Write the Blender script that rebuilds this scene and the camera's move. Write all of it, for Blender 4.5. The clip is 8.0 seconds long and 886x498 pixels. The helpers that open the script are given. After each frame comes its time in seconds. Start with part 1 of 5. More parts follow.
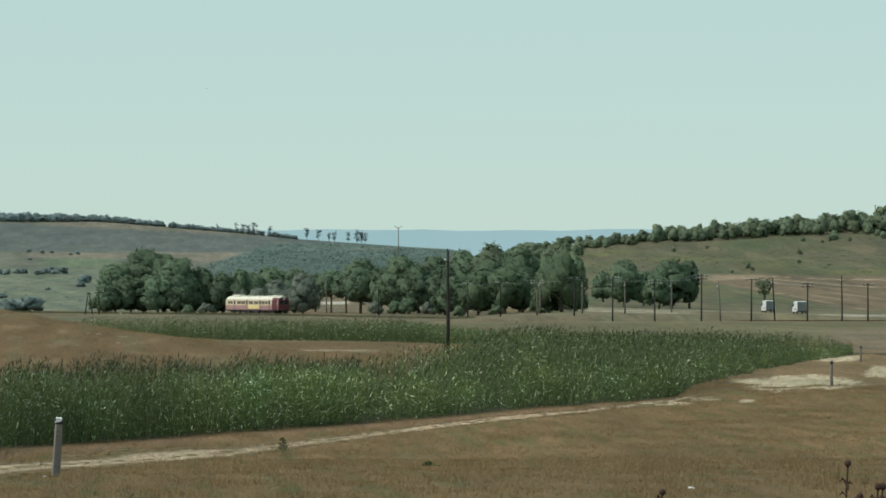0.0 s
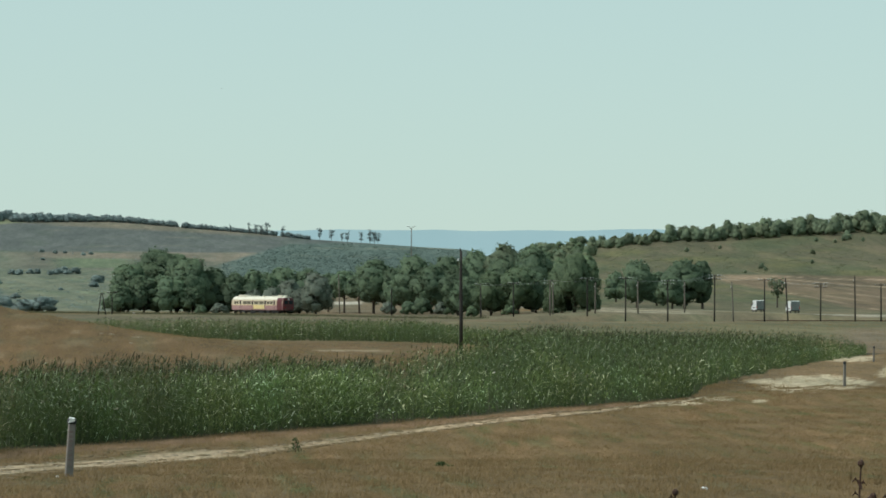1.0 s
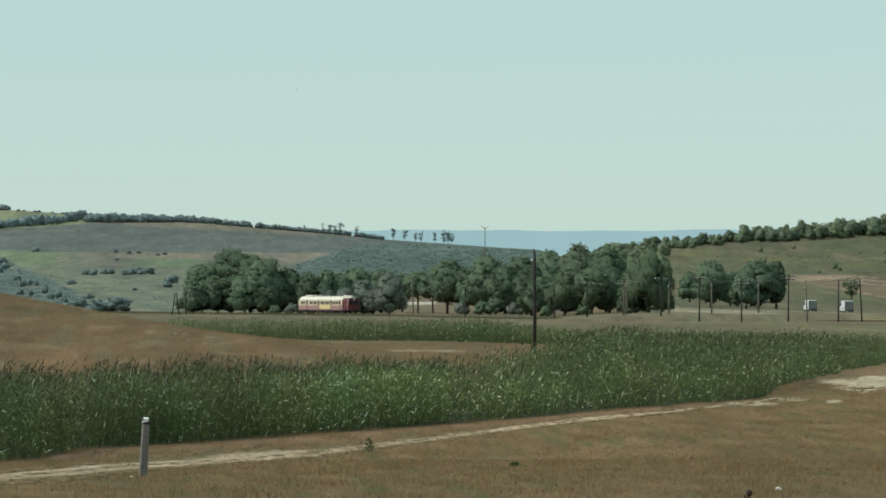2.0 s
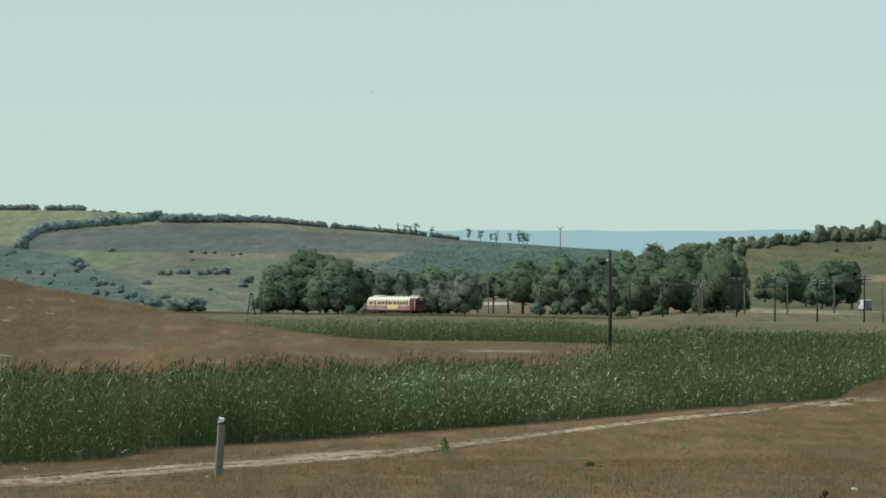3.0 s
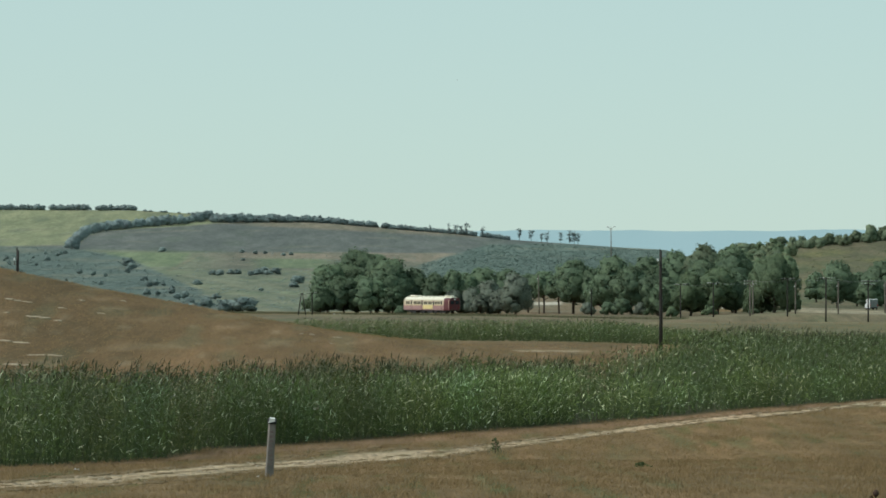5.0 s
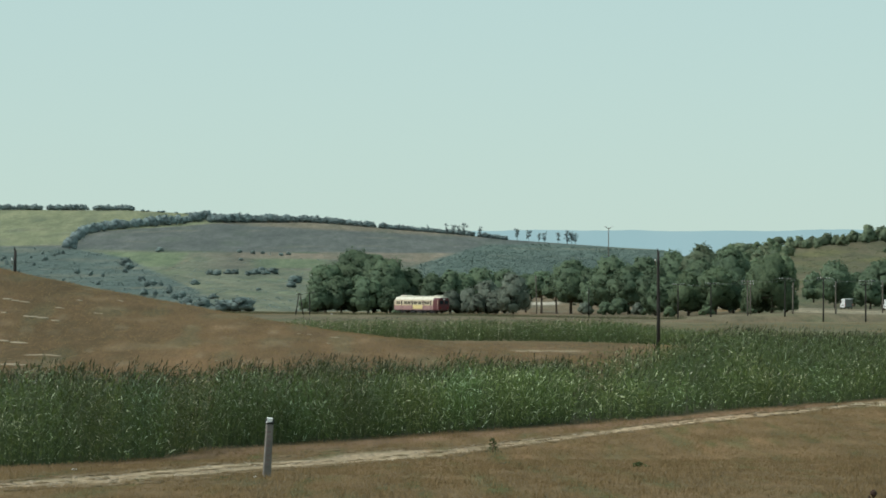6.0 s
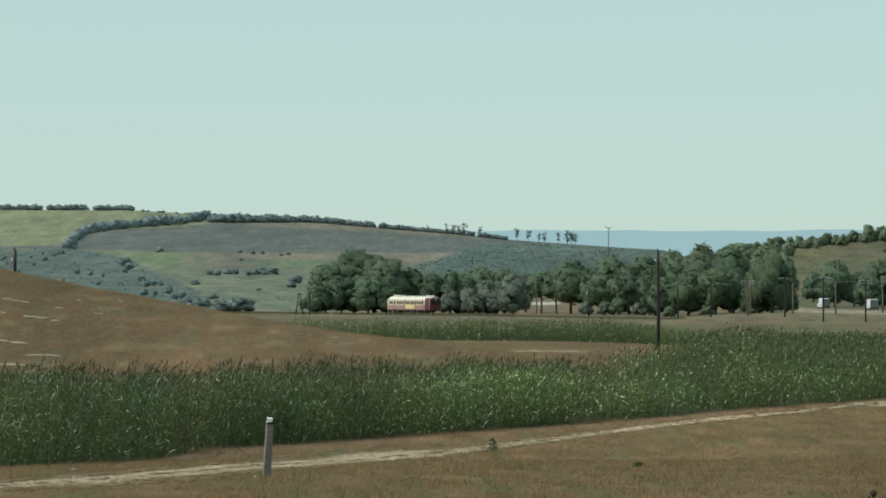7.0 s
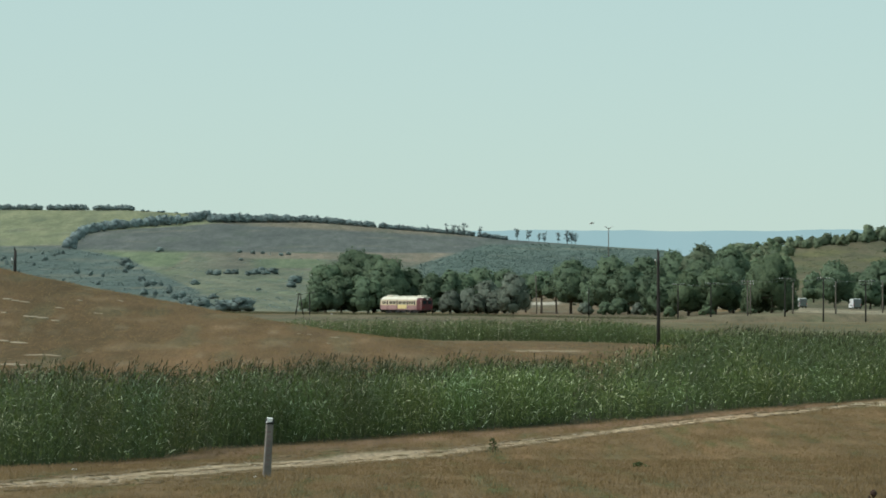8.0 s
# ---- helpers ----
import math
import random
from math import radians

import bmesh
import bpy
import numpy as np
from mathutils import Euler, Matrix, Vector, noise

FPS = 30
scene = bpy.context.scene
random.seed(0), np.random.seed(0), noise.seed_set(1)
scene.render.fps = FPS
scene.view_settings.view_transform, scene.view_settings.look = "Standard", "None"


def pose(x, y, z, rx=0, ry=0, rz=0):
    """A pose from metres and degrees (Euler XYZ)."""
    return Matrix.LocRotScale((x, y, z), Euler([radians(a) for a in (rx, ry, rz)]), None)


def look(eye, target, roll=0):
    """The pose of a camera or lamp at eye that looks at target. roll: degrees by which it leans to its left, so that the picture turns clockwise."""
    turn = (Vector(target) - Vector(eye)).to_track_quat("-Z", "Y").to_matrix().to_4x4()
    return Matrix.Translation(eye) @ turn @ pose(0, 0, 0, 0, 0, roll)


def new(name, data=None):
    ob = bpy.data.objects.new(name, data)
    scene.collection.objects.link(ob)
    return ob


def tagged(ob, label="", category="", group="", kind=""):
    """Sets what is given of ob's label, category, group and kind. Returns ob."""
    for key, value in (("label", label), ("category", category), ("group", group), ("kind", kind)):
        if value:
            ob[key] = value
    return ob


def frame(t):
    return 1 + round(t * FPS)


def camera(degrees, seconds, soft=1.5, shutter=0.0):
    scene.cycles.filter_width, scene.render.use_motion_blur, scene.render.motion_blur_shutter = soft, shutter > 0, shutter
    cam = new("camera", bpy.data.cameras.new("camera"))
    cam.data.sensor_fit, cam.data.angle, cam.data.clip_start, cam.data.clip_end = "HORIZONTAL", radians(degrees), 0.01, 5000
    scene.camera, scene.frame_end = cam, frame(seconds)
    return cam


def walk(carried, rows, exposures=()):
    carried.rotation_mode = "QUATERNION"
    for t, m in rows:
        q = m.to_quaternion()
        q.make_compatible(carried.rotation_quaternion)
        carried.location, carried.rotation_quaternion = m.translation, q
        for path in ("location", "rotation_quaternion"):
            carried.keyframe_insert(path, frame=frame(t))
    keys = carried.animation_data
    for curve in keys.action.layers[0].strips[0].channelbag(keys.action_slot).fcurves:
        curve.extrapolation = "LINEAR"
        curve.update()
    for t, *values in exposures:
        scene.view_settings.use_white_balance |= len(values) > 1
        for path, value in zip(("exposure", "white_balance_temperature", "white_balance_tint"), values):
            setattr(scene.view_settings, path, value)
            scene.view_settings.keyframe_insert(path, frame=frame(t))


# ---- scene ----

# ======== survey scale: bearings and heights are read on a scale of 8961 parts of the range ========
F = 8961.0
EYE_Z = 1.6


def sight(u, v, d):
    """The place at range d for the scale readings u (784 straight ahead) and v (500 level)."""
    return ((u - 784) * d / F, d, EYE_Z + (500 - v) * d / F)


# ======== camera: a tripod pan to the right-hand end of the valley and back to the railcar ========
cam = camera(10.0, 8.0, soft=1.7)
PAN = [(0.0, 793.2), (0.2, 794.1), (0.4, 796.0), (0.6, 797.2), (0.8, 800.5), (0.9, 805.5), (1.0, 816.2), (1.1, 831.0), (1.2, 846.0),
       (1.3, 860.0), (1.4, 874.0), (1.5, 886.6), (1.6, 899.0), (1.7, 910.5), (2.8, 1050.8), (2.9, 1064.5), (3.0, 1080.0), (3.1, 1090.0),
       (3.2, 1098.5), (3.3, 1105.3), (3.4, 1112.2), (3.5, 1120.5), (3.6, 1130.5), (3.7, 1139.0), (3.8, 1147.7), (3.9, 1157.0),
       (4.0, 1164.8), (4.1, 1168.5), (4.2, 1170.8), (4.4, 1172.8), (4.6, 1172.9), (4.7, 1172.3), (5.8, 1165.4), (6.0, 1165.3), (8.0, 1165.3)]
PITCH = 90 + math.degrees(math.atan(59 / F))


def aim(reading, t):
    turn = math.degrees(math.atan((1165.3 - 784) / F) - math.atan((reading - 784) / F))
    dip = 1.0 * (1 - min(t / 3.0, 1.0)) / F
    return pose(0, 0, EYE_Z, PITCH - math.degrees(dip), 0, -turn)


walk(cam, [(t, aim(p, t)) for t, p in PAN], exposures=[(0.0, 0.02, 6380, 10), (8.0, 0.02, 6380, 10)])

# ======== daylight ========
SUN_FROM = Vector((-0.68, -0.14, 0.72)).normalized()
world = bpy.data.worlds.new("hazy_sky")
scene.world = world
world.use_nodes = True
wn = world.node_tree.nodes
sky = wn.new("ShaderNodeTexSky")
sky.sky_type = "NISHITA"
sky.sun_disc = False
sky.sun_elevation = math.asin(SUN_FROM.z)
sky.sun_rotation = math.atan2(SUN_FROM.x, SUN_FROM.y)
sky.air_density, sky.dust_density, sky.ozone_density = 0.8, 0.2, 2.0
wn["Background"].inputs["Strength"].default_value = 0.103
haze = wn.new("ShaderNodeMix")
haze.data_type = "RGBA"
haze.inputs[0].default_value = 0.72
haze.inputs[7].default_value = (4.9, 6.7, 6.1, 1)
world.node_tree.links.new(sky.outputs["Color"], haze.inputs[6])
world.node_tree.links.new(haze.outputs[2], wn["Background"].inputs["Color"])

sun = new("sun", bpy.data.lights.new("sun", "SUN"))
sun.data.energy, sun.data.angle, sun.data.color = 3.0, radians(0.6), (1.0, 0.965, 0.90)
sun.matrix_world = look(SUN_FROM * 200, (0, 0, 0))


# ======== materials ========
def links(mat):
    mat.use_nodes = True
    return mat.node_tree.nodes, mat.node_tree.links


def noise_node(nodes, lk, scale, detail=6.0, rough=0.6, vec=None):
    n = nodes.new("ShaderNodeTexNoise")
    n.inputs["Scale"].default_value, n.inputs["Detail"].default_value, n.inputs["Roughness"].default_value = scale, detail, rough
    if vec is not None:
        lk.new(vec, n.inputs["Vector"])
    return n.outputs["Fac"]


def ramp(nodes, lk, fac, stops):
    r = nodes.new("ShaderNodeValToRGB")
    els = r.color_ramp.elements
    while len(els) < len(stops):
        els.new(0.5)
    for e, (p, c) in zip(els, stops):
        e.position, e.color = p, (*c, 1)
    lk.new(fac, r.inputs["Fac"])
    return r.outputs["Color"]


def mixed(nodes, lk, fac, a, b, blend="MIX"):
    m = nodes.new("ShaderNodeMix")
    m.data_type, m.blend_type = "RGBA", blend
    for sock, val in ((m.inputs[0], fac), (m.inputs[6], a), (m.inputs[7], b)):
        if isinstance(val, (int, float)):
            sock.default_value = val
        elif isinstance(val, tuple):
            sock.default_value = (*val, 1)
        else:
            lk.new(val, sock)
    return m.outputs[2]


def surface(name, dark, light, scale=3.0, fine=30.0, rough=0.8, metal=0.0, bump=0.3, spec=0.3):
    """A worn surface: two colours mixed by coarse and fine noise, with a fine relief."""
    mat = bpy.data.materials.new(name)
    nodes, lk = links(mat)
    b = nodes["Principled BSDF"]
    co = nodes.new("ShaderNodeTexCoord").outputs["Object"]
    coarse = noise_node(nodes, lk, scale, 5, 0.6, co)
    grain = noise_node(nodes, lk, fine, 4, 0.7, co)
    both = nodes.new("ShaderNodeMath")
    both.operation = "MULTIPLY_ADD"
    both.inputs[1].default_value = 0.45
    lk.new(grain, both.inputs[0])
    half = nodes.new("ShaderNodeMath")
    half.operation = "MULTIPLY"
    half.inputs[1].default_value = 0.55
    lk.new(coarse, half.inputs[0])
    lk.new(half.outputs[0], both.inputs[2])
    lk.new(ramp(nodes, lk, both.outputs[0], [(0.32, dark), (0.66, light)]), b.inputs["Base Color"])
    b.inputs["Roughness"].default_value, b.inputs["Metallic"].default_value = rough, metal
    b.inputs["Specular IOR Level"].default_value = spec
    if bump:
        bp = nodes.new("ShaderNodeBump")
        bp.inputs["Strength"].default_value, bp.inputs["Distance"].default_value = bump, 0.02
        lk.new(grain, bp.inputs["Height"])
        lk.new(bp.outputs[0], b.inputs["Normal"])
    return mat


def foliage(name, dark, light, through_light=0.35, rough=0.75, spec=0.12, stands=0.0, pale=None, mottle=0.0):
    """Leaves: each leaf or spray of leaves has a shade of its own, and some light comes through."""
    mat = bpy.data.materials.new(name)
    nodes, lk = links(mat)
    b = nodes["Principled BSDF"]
    rnd = nodes.new("ShaderNodeNewGeometry").outputs["Random Per Island"]
    one = nodes.new("ShaderNodeObjectInfo").outputs["Random"]
    # pale: a small share of leaves painted bright, as sun glints
    col = ramp(nodes, lk, rnd, [(0.0, dark), (0.925, light), (0.95, pale)] if pale else [(0.0, dark), (1.0, light)])
    hue = nodes.new("ShaderNodeHueSaturation")
    mr = nodes.new("ShaderNodeMapRange")
    mr.inputs[3].default_value, mr.inputs[4].default_value = 0.8, 1.2
    lk.new(one, mr.inputs[0])
    lk.new(mr.outputs[0], hue.inputs["Value"])
    lk.new(col, hue.inputs["Color"])
    tone = hue.outputs[0]
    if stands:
        # darker and paler leaves by their place in the bed
        leaf_tone = nodes.new("ShaderNodeVertexColor")
        leaf_tone.layer_name = "growth"
        tone = mixed(nodes, lk, stands, tone, leaf_tone.outputs["Color"], "MULTIPLY")
    if mottle:
        # sprays of leaves lighter and darker, with the relief that they give a crown
        n = noise_node(nodes, lk, mottle, 5, 0.75, nodes.new("ShaderNodeTexCoord").outputs["Object"])
        tone = mixed(nodes, lk, 1.0, tone, ramp(nodes, lk, n, [(0.36, (0.76, 0.78, 0.82)), (0.64, (1.26, 1.24, 1.2))]), "MULTIPLY")
        bp = nodes.new("ShaderNodeBump")
        bp.inputs["Strength"].default_value, bp.inputs["Distance"].default_value = 0.45, 0.5 / mottle
        lk.new(n, bp.inputs["Height"])
        lk.new(bp.outputs[0], b.inputs["Normal"])
    lk.new(tone, b.inputs["Base Color"])
    b.inputs["Roughness"].default_value = rough
    b.inputs["Specular IOR Level"].default_value = spec
    tr = nodes.new("ShaderNodeBsdfTranslucent")
    lk.new(tone, tr.inputs["Color"])
    mx = nodes.new("ShaderNodeMixShader")
    mx.inputs[0].default_value = through_light
    lk.new(b.outputs[0], mx.inputs[1])
    lk.new(tr.outputs[0], mx.inputs[2])
    lk.new(mx.outputs[0], nodes["Material Output"].inputs["Surface"])
    return mat


def land_material():
    """Earth, stubble and pasture: the land cover's colour, broken by noise at three sizes."""
    mat = bpy.data.materials.new("land")
    nodes, lk = links(mat)
    b = nodes["Principled BSDF"]
    cover = nodes.new("ShaderNodeVertexColor")
    cover.layer_name = "cover"
    co = nodes.new("ShaderNodeTexCoord").outputs["Object"]
    mp = nodes.new("ShaderNodeMapping")
    mp.inputs["Scale"].default_value = (1.0, 0.09, 1.0)
    lk.new(co, mp.inputs["Vector"])
    drawn = mp.outputs["Vector"]
    n1 = noise_node(nodes, lk, 0.05, 6, 0.65, drawn)
    n2 = noise_node(nodes, lk, 0.7, 6, 0.7, drawn)
    n3 = noise_node(nodes, lk, 8.0, 5, 0.75, drawn)
    c = mixed(nodes, lk, 0.55, cover.outputs["Color"], ramp(nodes, lk, n1, [(0.3, (0.62, 0.66, 0.66)), (0.7, (1.3, 1.25, 1.2))]), "MULTIPLY")
    n4 = noise_node(nodes, lk, 0.16, 5, 0.65, drawn)
    c = mixed(nodes, lk, 0.55, c, ramp(nodes, lk, n4, [(0.32, (0.6, 0.66, 0.62)), (0.68, (1.4, 1.32, 1.3))]), "MULTIPLY")
    c = mixed(nodes, lk, 0.65, c, ramp(nodes, lk, n2, [(0.3, (0.6, 0.64, 0.6)), (0.7, (1.35, 1.3, 1.3))]), "MULTIPLY")
    c = mixed(nodes, lk, 0.6, c, ramp(nodes, lk, n3, [(0.3, (0.55, 0.55, 0.55)), (0.7, (1.45, 1.45, 1.45))]), "MULTIPLY")
    lk.new(c, b.inputs["Base Color"])
    b.inputs["Roughness"].default_value = 0.95
    b.inputs["Specular IOR Level"].default_value = 0.1
    bp = nodes.new("ShaderNodeBump")
    bp.inputs["Strength"].default_value, bp.inputs["Distance"].default_value = 0.7, 0.12
    lk.new(n3, bp.inputs["Height"])
    lk.new(bp.outputs[0], b.inputs["Normal"])
    return mat


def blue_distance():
    """The far plateau as a glowing backdrop: the blue of many kilometres of air, given off as emission."""
    mat = bpy.data.materials.new("far_plateau_glow")
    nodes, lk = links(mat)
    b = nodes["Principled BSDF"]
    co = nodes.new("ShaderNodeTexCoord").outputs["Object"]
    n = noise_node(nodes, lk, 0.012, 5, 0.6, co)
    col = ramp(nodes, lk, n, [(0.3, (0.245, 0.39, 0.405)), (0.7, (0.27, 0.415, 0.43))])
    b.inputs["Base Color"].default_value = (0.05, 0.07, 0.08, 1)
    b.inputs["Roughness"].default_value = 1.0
    # haze stood in for by emission, so the ridge shines evenly
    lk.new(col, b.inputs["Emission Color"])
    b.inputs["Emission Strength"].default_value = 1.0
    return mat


LAND = land_material()
DISTANCE = blue_distance()
# last colour paints glints of sunlight on scattered reed leaves
REED_LEAF = foliage("reed_leaf", (0.043, 0.067, 0.021), (0.108, 0.146, 0.048), 0.4, 0.36, 0.4, 1.0, (0.50, 0.54, 0.43))
WEED_LEAF = foliage("weed_leaf", (0.05, 0.075, 0.03), (0.11, 0.14, 0.06), 0.4)
REED_PLUME = foliage("reed_plume", (0.028, 0.036, 0.019), (0.062, 0.068, 0.037), 0.2, 0.85)
REED_STEM = foliage("reed_stem", (0.045, 0.068, 0.026), (0.095, 0.12, 0.05), 0.25, 0.6, 0.3)
DRY_GRASS = foliage("dry_grass", (0.15, 0.106, 0.05), (0.29, 0.205, 0.105), 0.3, 0.9, 0.1)
# valley tree leaves set paler and bluer, to stand in for haze
LEAF_GREEN = foliage("tree_leaf", (0.138, 0.197, 0.128), (0.172, 0.238, 0.144), 0.48, mottle=1.6)
LEAF_GREY = foliage("oleaster_leaf", (0.172, 0.204, 0.162), (0.205, 0.238, 0.186), 0.48, mottle=1.6)
LEAF_WILLOW = foliage("willow_leaf", (0.142, 0.202, 0.120), (0.180, 0.242, 0.138), 0.48, mottle=1.6)
LEAF_YELLOW = foliage("yellowing_leaf", (0.172, 0.212, 0.132), (0.212, 0.25, 0.15), 0.42, mottle=1.2)
# pale blue-grey far leaf: distance haze put into the colour
LEAF_FAR_HAZED = foliage("hazed_far_leaf", (0.25, 0.318, 0.322), (0.27, 0.338, 0.336), 0.36, mottle=0.8)
LEAF_CREST = foliage("crest_leaf", (0.165, 0.215, 0.14), (0.20, 0.252, 0.158), 0.42, mottle=1.2)
# scrub, wood and slope bush tones also carry painted haze
LEAF_SCRUB_HAZED = foliage("hazed_scrub_leaf", (0.132, 0.176, 0.166), (0.155, 0.20, 0.188), 0.25, mottle=0.5)
LEAF_WOOD_HAZED = foliage("hazed_wood_leaf", (0.138, 0.193, 0.174), (0.158, 0.214, 0.194), 0.25, mottle=0.5)
LEAF_BUSH_HAZED = foliage("hazed_bush_leaf", (0.168, 0.222, 0.212), (0.19, 0.245, 0.232), 0.25, mottle=0.6)
LEAF_TUFT = foliage("tuft_leaf", (0.115, 0.13, 0.075), (0.175, 0.178, 0.10), 0.25, mottle=0.8)
VERGE_GRASS = foliage("verge_grass", (0.13, 0.128, 0.075), (0.20, 0.19, 0.115), 0.4, 0.9, 0.1)
BARK = surface("bark", (0.05, 0.04, 0.03), (0.14, 0.11, 0.085), 4, 40, 0.9)
OLD_WOOD = surface("tarred_pole_wood", (0.014, 0.012, 0.011), (0.05, 0.044, 0.038), 2, 35, 0.85)
GREY_WOOD = surface("weathered_pole_wood", (0.10, 0.085, 0.07), (0.22, 0.19, 0.16), 2, 35, 0.85)
CONCRETE = surface("old_concrete", (0.13, 0.117, 0.105), (0.24, 0.215, 0.192), 6, 60, 0.9)
WHITE_PAINT = surface("chalky_white_paint", (0.62, 0.62, 0.60), (0.82, 0.82, 0.80), 5, 50, 0.6)
DARK_PAINT = surface("dark_paint", (0.02, 0.02, 0.022), (0.05, 0.05, 0.05), 5, 50, 0.6)
STEEL = surface("rusty_steel", (0.06, 0.035, 0.025), (0.16, 0.10, 0.07), 5, 50, 0.6, 0.5)
BALLAST = surface("track_ballast", (0.08, 0.074, 0.064), (0.16, 0.148, 0.125), 1.0, 9, 0.95, bump=0.8)
WORN_RED = surface("worn_red_paint", (0.13, 0.09, 0.085), (0.24, 0.19, 0.18), 12, 60, 0.9)
WIRE = surface("weathered_wire", (0.25, 0.26, 0.26), (0.4, 0.41, 0.41), 5, 50, 0.5, 0.6, bump=0)
PORCELAIN = surface("insulator_porcelain", (0.75, 0.75, 0.74), (0.85, 0.85, 0.84), 8, 50, 0.12, bump=0, spec=0.7)
RAIL_RED = surface("faded_red_paint", (0.29, 0.155, 0.15), (0.41, 0.26, 0.245), 0.8, 12, 0.5)
RAIL_END = surface("dark_red_paint", (0.085, 0.022, 0.025), (0.135, 0.04, 0.043), 0.8, 12, 0.5)
RAIL_CREAM = surface("cream_paint", (0.46, 0.38, 0.26), (0.60, 0.51, 0.36), 0.8, 12, 0.45)
RAIL_ROOF = surface("pale_roof_paint", (0.62, 0.58, 0.46), (0.80, 0.76, 0.64), 0.8, 10, 0.5)
RAIL_YELLOW = surface("yellow_paint", (0.60, 0.48, 0.20), (0.74, 0.60, 0.29), 0.8, 12, 0.45)
VAN_WHITE = surface("van_white_paint", (0.60, 0.61, 0.61), (0.76, 0.77, 0.77), 0.6, 10, 0.3, bump=0, spec=0.5)
# darker copy of the van's white: shade put into the rear's colour
VAN_REAR_SHADE = surface("shaded_rear_paint", (0.12, 0.148, 0.142), (0.18, 0.21, 0.20), 0.6, 10, 0.6, bump=0)
RUBBER = surface("tyre_rubber", (0.015, 0.015, 0.015), (0.035, 0.035, 0.035), 5, 50, 0.85)
GLASS_DARK = surface("tinted_glass", (0.02, 0.025, 0.03), (0.035, 0.04, 0.045), 1, 5, 0.08, bump=0, spec=0.6)
GLASS_GREY = surface("dusty_grey_glass", (0.12, 0.13, 0.13), (0.19, 0.20, 0.20), 1, 5, 0.3, bump=0, spec=0.4)
GLASS_BROWN = surface("bronze_tinted_glass", (0.10, 0.085, 0.06), (0.17, 0.15, 0.11), 1, 5, 0.25, bump=0, spec=0.5)
LAMP_RED = surface("red_lamp_glass", (0.30, 0.02, 0.02), (0.40, 0.03, 0.03), 3, 20, 0.2, bump=0)
LAMP_CLEAR = surface("clear_lamp_glass", (0.6, 0.6, 0.58), (0.75, 0.75, 0.72), 3, 20, 0.1, bump=0)
FEATHER = surface("grey_feather", (0.34, 0.34, 0.33), (0.48, 0.48, 0.47), 20, 90, 0.8, bump=0)
DEAD_STALK = surface("dead_stalk", (0.035, 0.02, 0.015), (0.09, 0.05, 0.035), 20, 90, 0.9)
TURF = surface("dry_turf", (0.10, 0.072, 0.038), (0.23, 0.165, 0.092), 1.2, 14, 0.95, bump=0.8)
MARL = surface("pale_marl", (0.20, 0.155, 0.105), (0.37, 0.30, 0.21), 1.5, 12, 0.95, bump=0.8)


# ======== mesh helpers ========
class Shell:
    """Collects points and faces of one mesh."""

    def __init__(self):
        self.v, self.f = [], []

    def face_ring(self, rings, close_ends=True, loop=True):
        n, k = len(rings[0]), len(self.v)
        for r in rings:
            self.v.extend(tuple(p) for p in r)
        for i in range(len(rings) - 1):
            for j in range(n if loop else n - 1):
                a, b = k + i * n + j, k + i * n + (j + 1) % n
                self.f.append((a, b, b + n, a + n))
        if close_ends:
            self.f.append(tuple(range(k + n - 1, k - 1, -1)))
            e = k + (len(rings) - 1) * n
            self.f.append(tuple(range(e, e + n)))
        return self

    def tube(self, pts, radii, sides=8):
        pts = [Vector(p) for p in pts]
        rings = []
        for i, p in enumerate(pts):
            way = (pts[min(i + 1, len(pts) - 1)] - pts[max(i - 1, 0)]).normalized()
            side = way.orthogonal().normalized()
            up = way.cross(side)
            rings.append([p + (side * math.cos(2 * math.pi * j / sides) + up * math.sin(2 * math.pi * j / sides)) * radii[i] for j in range(sides)])
        return self.face_ring(rings)

    def box(self, c, s, bevel=0.02):
        """A box with chamfered upright and level edges: centre c, size s."""
        x, y, z = (q / 2 for q in s)
        b = min(bevel, 0.45 * min(x, y, z))

        def ring(zz, g):
            xx, yy = x - g, y - g
            return [(c[0] + px, c[1] + py, c[2] + zz) for px, py in
                    ((xx - b, -yy), (xx, -yy + b), (xx, yy - b), (xx - b, yy), (-xx + b, yy), (-xx, yy - b), (-xx, -yy + b), (-xx + b, -yy))]
        return self.face_ring([ring(-z, b), ring(-z + b, 0), ring(z - b, 0), ring(z, b)])

    def mesh(self, name, mat, smooth=False):
        me = bpy.data.meshes.new(name)
        me.from_pydata(self.v, [], self.f)
        me.materials.append(mat)
        if smooth:
            me.polygons.foreach_set("use_smooth", [True] * len(me.polygons))
        return me


def part(name, shell, mat, parent, label="", smooth=False):
    ob = new(name, shell.mesh(name, mat, smooth))
    ob.parent = parent
    return tagged(ob, label)


def array_mesh(name, verts, faces, mats, slots=None):
    """A mesh from arrays: verts (n, 3), triangles (m, 3)."""
    me = bpy.data.meshes.new(name)
    me.vertices.add(len(verts))
    me.vertices.foreach_set("co", np.ascontiguousarray(verts, dtype=np.float32).ravel())
    me.loops.add(faces.size)
    me.loops.foreach_set("vertex_index", np.ascontiguousarray(faces, dtype=np.int32).ravel())
    me.polygons.add(len(faces))
    me.polygons.foreach_set("loop_start", np.arange(0, faces.size, faces.shape[1], dtype=np.int32))
    if slots is not None:
        me.polygons.foreach_set("material_index", slots.astype(np.int32))
    for m in mats:
        me.materials.append(m)
    me.update(calc_edges=True)
    return me


